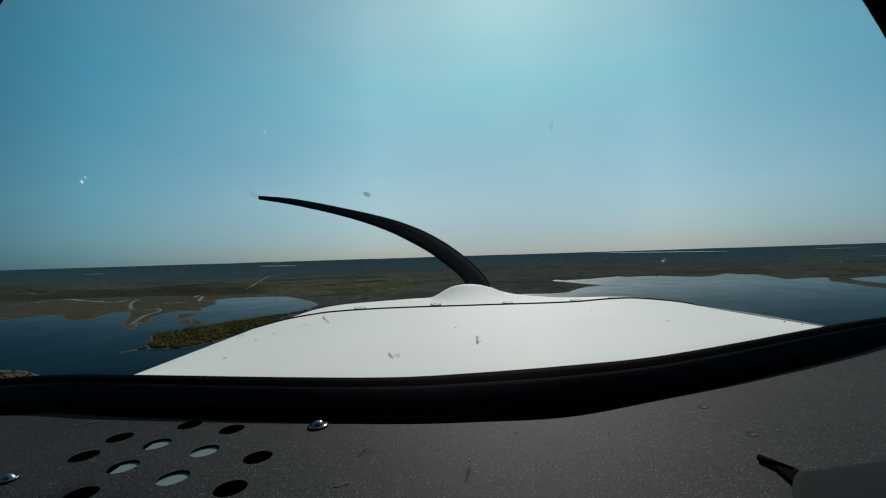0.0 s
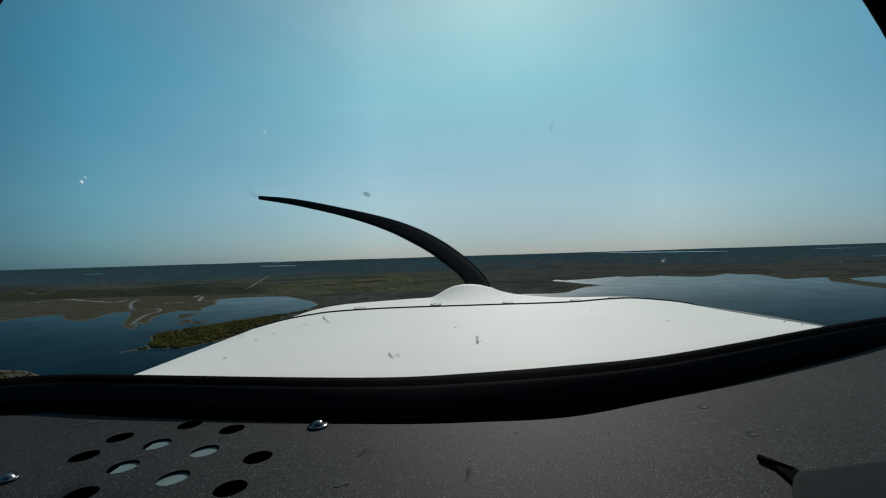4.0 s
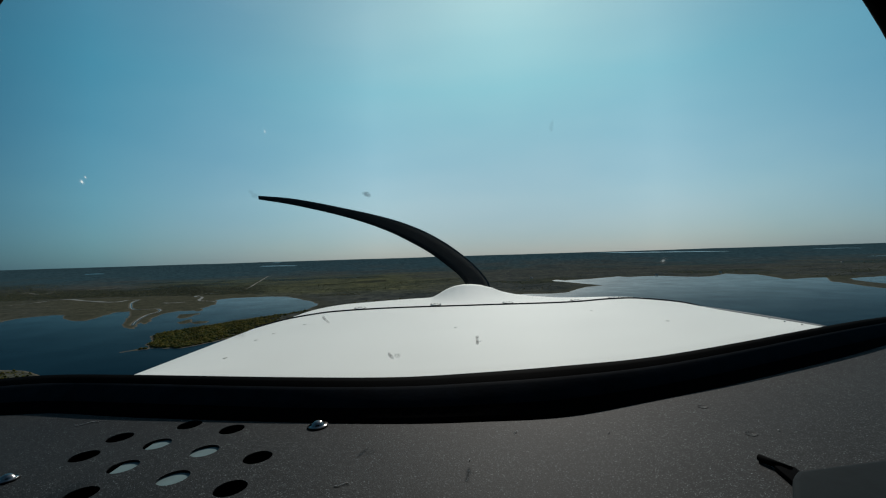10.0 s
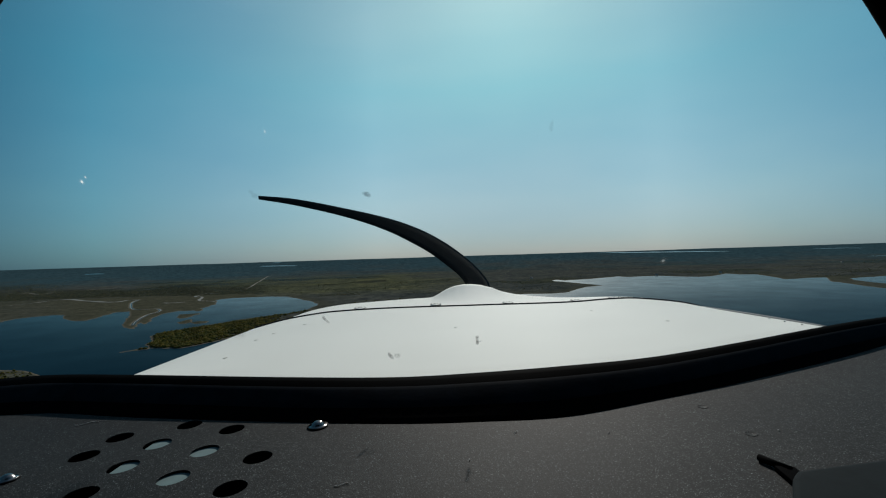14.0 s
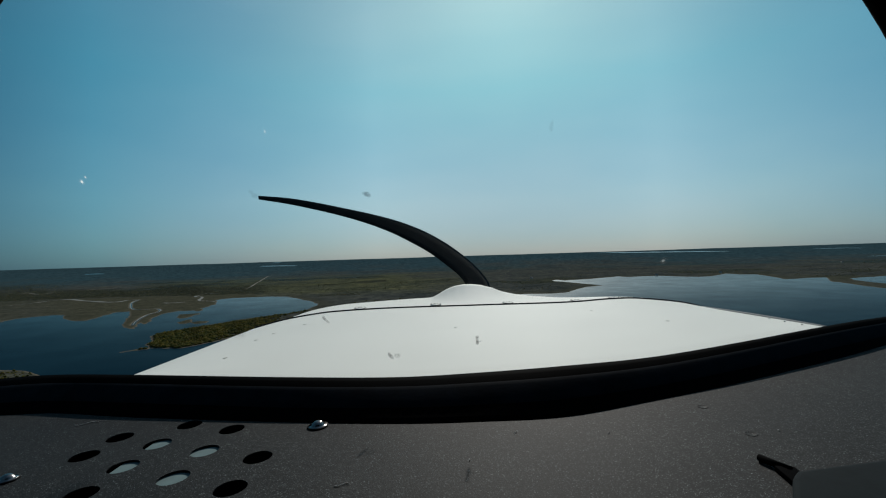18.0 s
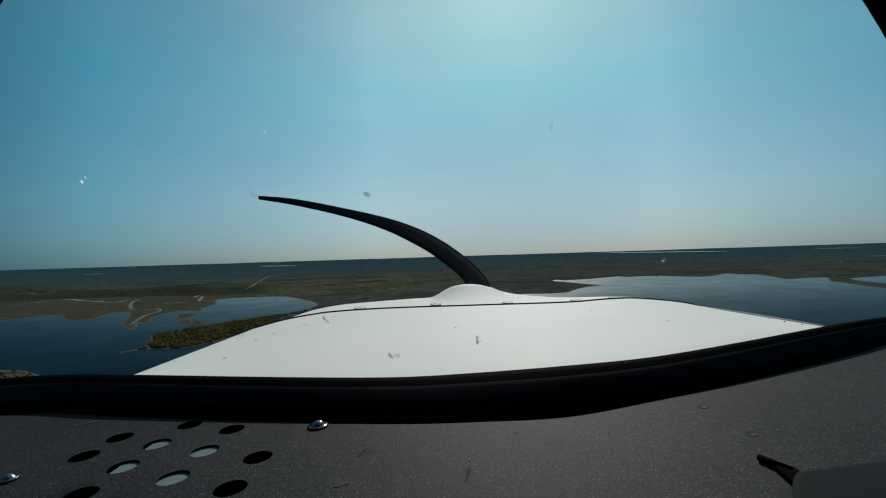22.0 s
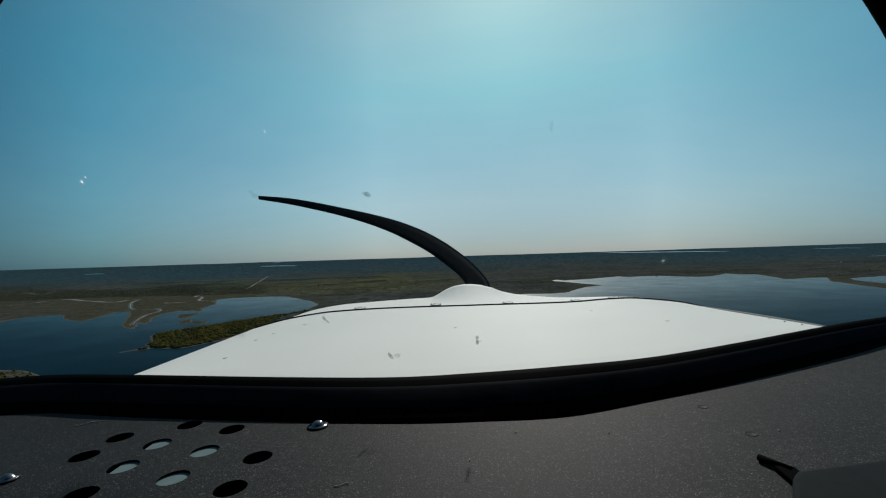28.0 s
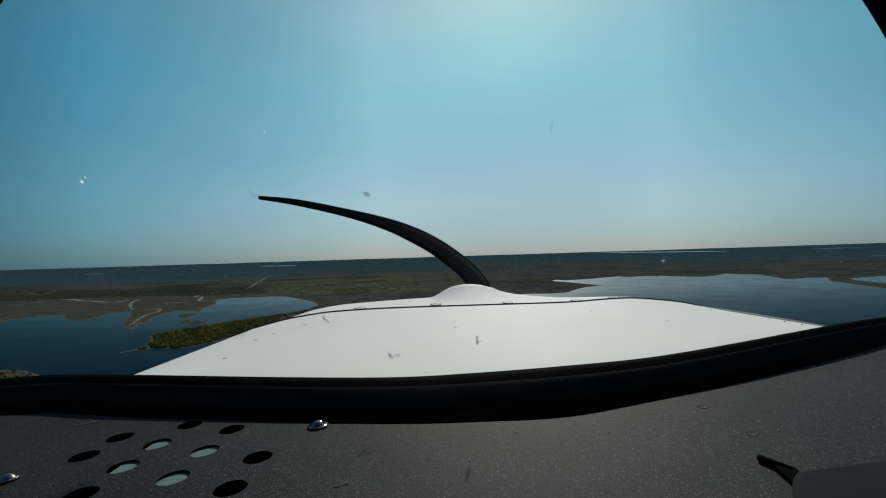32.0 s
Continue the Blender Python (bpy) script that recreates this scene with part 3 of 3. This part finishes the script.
front_rows += [skirted([v + Vector((-v.x * 0.06 * k, 0.05 * k, -0.03 * k - 0.11 * k * k + bulge(v.x) * max(0, 1 - k * k))) for v in nose_]) for k in (0.15, 0.3, 0.6, 1.0, 1.4)]
# the nose closes in towards the propeller shaft
last = front_rows[-1]
ring = [Vector((0.117 - 0.105 * math.cos(q), 1.87, -0.31 + 0.105 * math.sin(q))) for q in np.linspace(-0.6, math.pi + 0.6, len(last))]
front_rows += [[v.lerp(w_, t ** 0.8) + Vector((0, 0, -0.02 * math.sin(math.pi * t))) for v, w_ in zip(last, ring)] for t in (0.25, 0.5, 0.75, 1.0)]
part("front_panel", loft(front_rows, True), WHITE, cowling)
# added tube; its flat grey paints the shaded starboard flank
part("flank_strip", tube([rear[-1].lerp(seam[-1], t) + Vector((0.004 + 0.010 * math.sin(math.pi * t), 0, -0.003)) for t in np.linspace(0, 1, 24)], 0.0042, 8), FLANK_GREY, cowling, "added grey strip painting the shaded flank")
part("seam_gasket", tube([v + Vector((0, 0.003, 0.0010)) for v in seam], 0.0022, 6), GASKET, cowling, "thin black joint strip")


def fastener(x, dy, size=0.011):
    k = min(range(K), key=lambda i: abs(seam[i].x - x))
    v = seam[k].lerp(nose_[k], dy)
    disc = part("fastener", turned([(size * 1.1, -0.001), (size * 1.1, 0.0006), (size * 1.0, 0.0012), (size * 0.4, 0.0015), (0.0, 0.0016)], 24), WHITE, cowling)
    disc.location, disc.scale = v, (1.0, 1.45, 1.0)
    part("groove", turned([(size * 1.08, 0.0), (size * 1.10, 0.0010), (size * 1.22, 0.0010), (size * 1.26, 0.0)], 24), SOFTGREY, disc)
    slot = bmesh.new()
    bmesh.ops.create_cube(slot, size=1, matrix=Matrix.Translation((0, 0, 0.0016)) @ Matrix.Diagonal((size * 1.1, size * 0.22, 0.0006, 1)))
    part("slot", slot, SOFTGREY, disc, smooth=False)


for x in (-0.205, -0.02, 0.168, 0.34):
    fastener(x, 0.22)
for x in (0.43, 0.452, 0.474, 0.496):
    fastener(x, 0.3, 0.008)
for t in np.linspace(0.08, 0.85, 9):
    v = rear[-1].lerp(seam[-1], t)
    r = part("rivet", turned([(0.0, 0.0007), (0.0012, 0.0005), (0.0018, 0.0), (0.0, -0.001)], 10), FASTENER, cowling)
    r.location = v + Vector((-0.012, 0, 0.0005))

# ---- propeller ----
HUB = Vector((0.117, 1.95, -0.31))
propeller = thing("propeller", CRAFT @ Matrix.Translation(HUB), "black two bladed propeller at rest, blades curved to fit the view, white spinner", "propeller")
sp = turned([(0.0, -0.33), (0.05, -0.33), (0.05, -0.05), (0.108, -0.05), (0.112, -0.04), (0.114, 0.0), (0.106, 0.07), (0.086, 0.14), (0.055, 0.20), (0.02, 0.23), (0.0, 0.235)], 48)
spin = part("spinner", sp, WHITE, propeller, "white domed spinner")
spin.rotation_euler = (radians(-90), 0, 0)
# blade outline about the hub, leading and trailing edge, bent to fit the view
LEAD = [(0.055, -0.027), (0.092, 0.088), (0.087, 0.148), (0.067, 0.188), (0.017, 0.243), (-0.052, 0.300), (-0.127, 0.350), (-0.214, 0.395), (-0.313, 0.432), (-0.425, 0.462), (-0.550, 0.489), (-0.674, 0.514), (-0.798, 0.534), (-0.928, 0.544)]
TRAIL = [(-0.047, -0.010), (0.002, 0.052), (0.002, 0.113), (-0.012, 0.146), (-0.045, 0.191), (-0.102, 0.238), (-0.172, 0.290), (-0.251, 0.335), (-0.341, 0.380), (-0.445, 0.420), (-0.562, 0.455), (-0.684, 0.484), (-0.806, 0.509), (-0.930, 0.528)]
lead = spline([(x, 0, z) for x, z in LEAD], 40)
trail = spline([(x, 0, z) for x, z in TRAIL], 40)


def blade_mesh():
    rows = []
    for k, (a_, b_) in enumerate(zip(lead, trail)):
        s_ = k / 39
        chord = (a_ - b_).length
        twist = 0.028 * (1 - s_) + 0.004
        row = []
        for c, h in ((0, 0), (0.12, 0.055), (0.35, 0.075), (0.7, 0.045), (1, 0.004), (0.7, -0.02), (0.35, -0.035), (0.12, -0.03)):
            v = a_.lerp(b_, c)
            row.append(Vector((v.x, twist * (c - 0.5) * 2 - h * chord * 1.1, v.z)))
        rows.append(row)
    bm = loft(rows, True)
    bm.verts.ensure_lookup_table()
    bm.faces.new([bm.verts[k] for k in range(8)])
    bm.faces.new([bm.verts[39 * 8 + k] for k in range(8)])
    bmesh.ops.recalc_face_normals(bm, faces=bm.faces)
    return bm


blade = part("blade", blade_mesh(), BLADE, propeller)
other = new("blade", blade.data)
other.parent = propeller
other.rotation_euler = (0, math.pi, 0)

# ---- glareshield ----
# a flat panel that rises a little to starboard
SLOPE = pose(0, 0, -0.16, 0.23, -3.72, 0)
glareshield = thing("glareshield", CRAFT @ SLOPE, "matte speckled dark grey glareshield panel with round vent holes", "glareshield")
BASE = [(-0.80, 0.53), (-0.619, 0.52), (-0.508, 0.508), (-0.335, 0.473), (-0.155, 0.429), (-0.044, 0.408), (0.034, 0.400), (0.11, 0.399), (0.197, 0.421), (0.299, 0.454), (0.442, 0.509), (0.558, 0.558), (0.765, 0.655)]
HOLES = [(-0.31, 0.382), (-0.306, 0.419), (-0.252, 0.44), (-0.201, 0.421), (-0.257, 0.398), (-0.203, 0.377), (-0.258, 0.357), (-0.15, 0.358), (-0.203, 0.333), (-0.15, 0.312), (-0.26, 0.317)]


def sheet(outline, holes, thick):
    """A flat plate with round holes right through it."""
    cu = bpy.data.curves.new("plate", "CURVE")
    cu.dimensions, cu.fill_mode, cu.extrude = "2D", "BOTH", thick / 2
    loops = [outline] + [[(x + r * math.cos(2 * math.pi * k / 36), y + r * math.sin(2 * math.pi * k / 36)) for k in range(36)] for x, y, r in holes]
    for lp in loops:
        sp_ = cu.splines.new("POLY")
        sp_.points.add(len(lp) - 1)
        for q, (x, y) in zip(sp_.points, lp):
            q.co = (x, y, 0, 1)
        sp_.use_cyclic_u = True
    tmp = new("plate", cu)
    me = bpy.data.meshes.new_from_object(tmp.evaluated_get(bpy.context.evaluated_depsgraph_get()))
    bpy.data.objects.remove(tmp)
    bpy.data.curves.remove(cu)
    bm = bmesh.new()
    bm.from_mesh(me)
    bpy.data.meshes.remove(me)
    return bm


edge = [(v.x, v.y + 0.045) for v in spline([(x, y, 0) for x, y in BASE], 60)]
panel = part("panel", sheet(edge + [(0.765, -0.12), (-0.80, -0.12)], [(x, y, 0.0113) for x, y in HOLES], 0.001), SHIELD, glareshield, smooth=False)
panel.location = (0, 0, -0.0005)
for x0, x1, y0, y1 in ((-0.234, -0.183, 0.318, 0.402), (-0.266, -0.235, 0.343, 0.414)):
    foam = bmesh.new()
    bmesh.ops.create_cube(foam, size=1, matrix=Matrix.Translation(((x0 + x1) / 2, (y0 + y1) / 2, -0.0055)) @ Matrix.Diagonal((x1 - x0, y1 - y0, 0.007, 1)))
    bmesh.ops.bevel(foam, geom=foam.edges[:], offset=0.001, segments=2, affect="EDGES")
    part("vent_pad", foam, PALE, glareshield, "pale green grey pad under the vents", smooth=False)
box = bmesh.new()
bmesh.ops.create_cube(box, size=1, matrix=Matrix.Translation((-0.23, 0.375, -0.045)) @ Matrix.Diagonal((0.30, 0.22, 0.082, 1)))
for f_ in [f_ for f_ in box.faces if f_.normal.z > 0.5]:
    box.faces.remove(f_)
part("vent_duct", box, DUCT, glareshield, "black duct below the vents", smooth=False)


def dome_screw(x, y, r):
    ob = part("screw", turned([(0.0, r * 0.62), (r * 0.35, r * 0.58), (r * 0.65, r * 0.42), (r * 0.9, r * 0.15), (r, 0.0), (r * 1.25, 0.0), (r * 1.3, -0.0005), (0, -0.0008)], 28), CHROME, glareshield, "polished dome head screw")
    ob.location = (x, y, 0.0016)
    head_ring = part("head_ring", turned([(r * 0.9, 0.0), (r * 1.42, 0.0), (r * 1.45, 0.0007), (r * 1.35, 0.0012), (r * 0.9, 0.0012)], 28), GASKET, ob, "dark ring under the screw head")
    head_ring.location = (0, 0, -0.0014)


dome_screw(-0.117, 0.414, 0.0067)
dome_screw(-0.341, 0.346, 0.0054)
for x, y in ((0.236, 0.402), (0.239, 0.343)):
    ob = part("flush_screw", turned([(0.0, 0.0001), (0.0036, 0.0001), (0.0040, 0.0003), (0.0045, 0.0003), (0.0048, 0.0)], 28), SHIELD, glareshield, "flush screw head painted over")
    ob.location = (x, y, 0.0)

# lint and a scratch on the paint
LINT = simple("white_lint", (0.35, 0.35, 0.34), 0.9, scale=300.0)
for x, y, turn, size in ((0.061, 0.372, 20, 0.0016), (-0.070, 0.306, 5, 0.005), (-0.372, 0.462, 18, 0.010), (0.262, 0.345, 60, 0.0012), (0.135, 0.36, 10, 0.001), (0.02, 0.33, 70, 0.0012)):
    line = [Vector((k * size, 0.25 * size * math.sin(k * 3), 0)) for k in np.linspace(-1, 1, 7)]
    ob = part("lint", tube(line, 0.0003, 6), LINT, glareshield, "tiny pale lint")
    ob.location, ob.rotation_euler = (x, y, 0.0006), (0, 0, radians(turn))

# ---- windscreen with its seal ----
windscreen = thing("windscreen", CRAFT, "clear acrylic windscreen with a black rubber base seal", "windscreen")
FOOT = [(-0.80, 0.53, -0.210), (-0.619, 0.52, -0.198), (-0.508, 0.508, -0.191), (-0.437, 0.501, -0.187), (-0.335, 0.473, -0.180), (-0.155, 0.429, -0.169), (-0.044, 0.408, -0.161), (0.034, 0.400, -0.156), (0.110, 0.399, -0.151), (0.197, 0.421, -0.146), (0.299, 0.454, -0.139), (0.442, 0.509, -0.129), (0.558, 0.558, -0.122), (0.765, 0.655, -0.108)]
CREST = [tuple(1.022 * c for c in q) for q in [(-0.86, 0.575, -0.195), (-0.673, 0.565, -0.179), (-0.553, 0.553, -0.162), (-0.476, 0.546, -0.155), (-0.366, 0.518, -0.147), (-0.172, 0.474, -0.137), (-0.049, 0.453, -0.131), (0.037, 0.445, -0.124), (0.122, 0.444, -0.117), (0.218, 0.466, -0.1138), (0.328, 0.499, -0.1062), (0.481, 0.554, -0.096), (0.603, 0.603, -0.092), (0.818, 0.700, -0.093)]]
foot, crest = spline(FOOT, 90), spline(CREST, 90)
def along(c, out):
    return [a_.lerp(b_, c) + Vector((0, -out * 0.55, out * 0.8 if c > 0 else out)) for a_, b_ in zip(foot, crest)]


band = [along(c, out) for c, out in ((-0.06, -0.006), (-0.04, 0.0), (0.12, 0.0), (0.3, 0.0008), (0.5, 0.0016), (0.7, 0.002), (0.88, 0.0014), (1.0, 0.0))]
for row in band[:2]:
    for k, v in enumerate(row):
        row[k] = v + (foot[k] - crest[k]) * (0.02 + 0.17 * min(1.0, max(0.0, (k - 40) / 25)))
band.append([b_ + Vector((0, 0.008, -0.006)) for b_ in crest])
band.append([b_ + Vector((0, 0.012, -0.03)) for b_ in crest])
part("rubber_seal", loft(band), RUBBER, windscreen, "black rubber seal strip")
# flush strip along the middle; its bluish colour paints the seal's sheen
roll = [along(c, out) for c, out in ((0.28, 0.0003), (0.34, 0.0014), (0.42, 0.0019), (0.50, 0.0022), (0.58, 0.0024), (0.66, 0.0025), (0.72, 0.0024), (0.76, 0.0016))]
part("seal_sheen", loft(roll), SEAL_SHEEN, windscreen, "flush strip with the seal's bluish sheen in its colour")
# glass from the seal up to the hoop
# added hoop, sized so its tube stands in for lens darkening in corners
hoop = [Vector((-0.006 + 0.322 * math.cos(q), 0.25, -0.083 + 0.378 * math.sin(q))) for q in np.linspace(math.pi * 1.06, -math.pi * 0.06, 90)]
part("corner_hoop", tube(hoop, 0.010, 12), RUBBER, windscreen, "added dark hoop for the lens's corner darkening")
glass_rows = [[a_.lerp(b_, t) for a_, b_ in zip([c_ + Vector((0, -0.004, -0.004)) for c_ in crest], hoop)] for t in np.linspace(0, 1, 14)]
pane = part("pane", loft(glass_rows), GLASS, windscreen, "clear acrylic pane")
pane.visible_shadow = False

# ---- plain cabin shell behind the lens, unseen, added to block sky light ----
arches = []
for y, a_, b_, low in ((0.262, 0.334, 0.390, 0.0), (0.10, 0.46, 0.45, 0.10), (-0.2, 0.58, 0.52, 0.5), (-0.8, 0.60, 0.54, 0.75), (-1.4, 0.50, 0.45, 0.75)):
    arch = [Vector((-0.006 + a_ * math.cos(q), y, -0.083 + b_ * math.sin(q))) for q in np.linspace(math.pi, 0, 40)]
    arches.append([arch[0] + Vector((0, 0, -low - 0.08))] + arch + [arch[-1] + Vector((0, 0, -low - 0.08))])
arches.append([Vector((0, -1.45, -0.3)).lerp(v, 0.02) for v in arches[-1]])
cabin = part("unseen_cabin_shell", loft(arches), SOFTGREY, base=CRAFT)
thick = cabin.modifiers.new("skin", "SOLIDIFY")
thick.thickness = 0.012
tagged(cabin, "unseen dark grey shell added behind the windscreen to block sky light", "cabin", kind="structure")

# ---- loose rod and holder beside the lens ----
holder = thing("camera_mount", CRAFT @ SLOPE, "dark grey plastic camera mount arm lying on the glareshield", "mount")
part("rod", tube([Vector((0.2165, 0.3026, 0.0024)), Vector((0.2195, 0.294, 0.0026)), Vector((0.2232, 0.2835, 0.003))], 0.0023, 12), RUBBER, holder, "thin black rod")


def plate(outline, low, high, edge_):
    """An upright prism with softened edges."""
    bm = bmesh.new()
    face = bm.faces.new([bm.verts.new((x, y, low)) for x, y in outline])
    up = bmesh.ops.extrude_face_region(bm, geom=[face])["geom"]
    bmesh.ops.translate(bm, vec=(0, 0, high - low), verts=[v for v in up if isinstance(v, bmesh.types.BMVert)])
    bmesh.ops.recalc_face_normals(bm, faces=bm.faces)
    bmesh.ops.bevel(bm, geom=bm.edges[:], offset=edge_, segments=3, affect="EDGES", profile=0.6)
    return bm


# black plate put where only the gap beside the arm is in shadow
part("clip", plate([(0.2165, 0.2885), (0.2275, 0.2855), (0.223, 0.258), (0.211, 0.252)], 0.0, 0.004, 0.0008), RUBBER, holder, "black plate for the gap's shadow")
part("arm", plate([(0.211, 0.263), (0.267, 0.269), (0.37, 0.277), (0.37, 0.15), (0.150, 0.15), (0.186, 0.234), (0.203, 0.256)], 0.0, 0.0145, 0.004), SOFTGREY, holder)

# ---- dried insects, smudges, specks and painted glints on the glass ----
def smear(at, blobs, mat_=None, name="insect_smear", label=""):
    """Thin domed films at a place on the pane; blobs: across, up, half width, half height in mm, turn, density."""
    vs, fs, film_ = [], [], []
    for j, (dx, dz, w, h, turn, dense) in enumerate(blobs):
        base, c_, n_ = len(vs), math.cos(radians(turn)), math.sin(radians(turn))
        for r in (0.0, 0.35, 0.7, 1.0):
            for q in range(14):
                a_ = 2 * math.pi * q / 14
                k = r * (1 + 0.22 * noise.noise(Vector((math.cos(a_) * 2 + j * 7, math.sin(a_) * 2, at[0] * 50))))
                u, v = 1.35 * w * k * math.cos(a_), 1.2 * h * k * math.sin(a_)
                vs.append(((dx + u * c_ - v * n_) * 0.001, -0.0003 * (1 - r * r) - 0.00005 * j, (dz + u * n_ + v * c_) * 0.001))
                film_.append(dense * (1 - r * r) ** 0.8)
        for r in range(3):
            for q in range(14):
                i0, i1 = base + r * 14 + q, base + r * 14 + (q + 1) % 14
                fs.append((i0, i1, i1 + 14, i0 + 14))
    me = mesh_from(name, np.array(vs), np.array(fs), mat_ or BUG, True)
    me.attributes.new("film", "FLOAT", "POINT").data.foreach_set("value", np.array(film_, np.float32))
    ob = new(name, me)
    ob.parent = windscreen
    ob.location = Vector(at) + Vector((0, -0.0016, -0.0008))
    ob.rotation_euler = (radians(28), 0, 0)
    if label:
        tagged(ob, label)


smear((0.0328, 0.4218, -0.0855), ((0, -2.7, 1.5, 3.0, 0, 0.62), (-0.5, 1.6, 1.3, 2.6, 8, 0.5), (-0.5, 4.0, 1.8, 1.4, 0, 0.35), (1.8, -1.4, 2.4, 1.0, 20, 0.2)))
smear((-0.0492, 0.4432, -0.1057), ((-2.8, -0.6, 1.8, 4.0, 35, 0.5), (-4.0, 2.4, 1.4, 2.6, 20, 0.3), (3.4, 0.0, 2.8, 2.8, 0, 0.2), (5.4, 1.8, 1.6, 1.8, 0, 0.2), (1.8, 1.9, 1.4, 1.6, 0, 0.15)))
smear((-0.1123, 0.4214, -0.0650), ((-0.5, 0.6, 1.5, 2.8, 10, 0.4), (1.0, -1.8, 1.3, 3.8, 38, 0.3), (2.8, -4.0, 1.2, 2.2, 40, 0.16)))
smear((-0.0622, 0.3640, 0.0455), ((0, 0, 2.3, 2.3, 0, 0.42), (-1.9, 0.9, 2.0, 1.7, 0, 0.25), (1.6, -1.2, 1.8, 1.5, 0, 0.2)))
smear((-0.1581, 0.3735, 0.0457), ((0, 0, 2.6, 2.4, 0, 0.14), (-2.4, 3.4, 2.2, 1.8, 0, 0.08)))
smear((0.0829, 0.3403, 0.0951), ((0, 0, 1.5, 4.2, -5, 0.10), (0.8, -3.0, 1.0, 1.6, 0, 0.07)))
for at, dx, dz, w, h, dense in (((-0.2580, 0.4607, -0.0846), 0, 0, 9, 15, 0.22), ((-0.2090, 0.4502, -0.0798), 0, 2, 8, 13, 0.15), ((-0.2551, 0.4310, -0.0368), 0, 0, 27, 11, 0.16)):
    smear(at, ((dx, dz, w, h, 0, dense), (dx + w * 0.3, dz - h * 0.3, w * 0.7, h * 0.6, 0, dense * 0.5)), None, "smudge", "soft dark smudge")
# white films: the first two paint sun glints on the pane, with halos
for at, w, h, dense in (((-0.2950, 0.3636, 0.0557), 0.9, 1.2, 0.8), ((-0.2906, 0.3617, 0.0591), 0.6, 0.8, 0.6), ((-0.1390, 0.3471, 0.0925), 0.6, 1.3, 0.25), ((0.1921, 0.3882, -0.0094), 1.3, 1.4, 0.15)):
    smear(at, ((0, 0, w, h, 0, dense), (0, 0, w * 2.2, h * 2.2, 0, dense * 0.10)), GLINT, "speck_and_glint", "small white film for pale specks and painted sun glints")

# ---- small dirt marks on the paint ----
for x, t, w in ((-0.28, 0.70, 0.004), (-0.31, 0.55, 0.004), (-0.32, 0.45, 0.004), (-0.31, 0.20, 0.0045), (0.36, 0.35, 0.003), (0.30, 0.7, 0.003), (0.02, 0.5, 0.0025)):
    k = min(range(K), key=lambda i_: abs(rear[i_].lerp(seam[i_], t).x - x))
    v = rear[k].lerp(seam[k], t)
    mark = part("dirt_mark", turned([(0.0, 0.0006), (0.6, 0.0006), (0.9, 0.0003), (1.0, 0.0)], 10), DIRT, cowling)
    mark.location, mark.scale = v, (w, w * 0.8, 1)
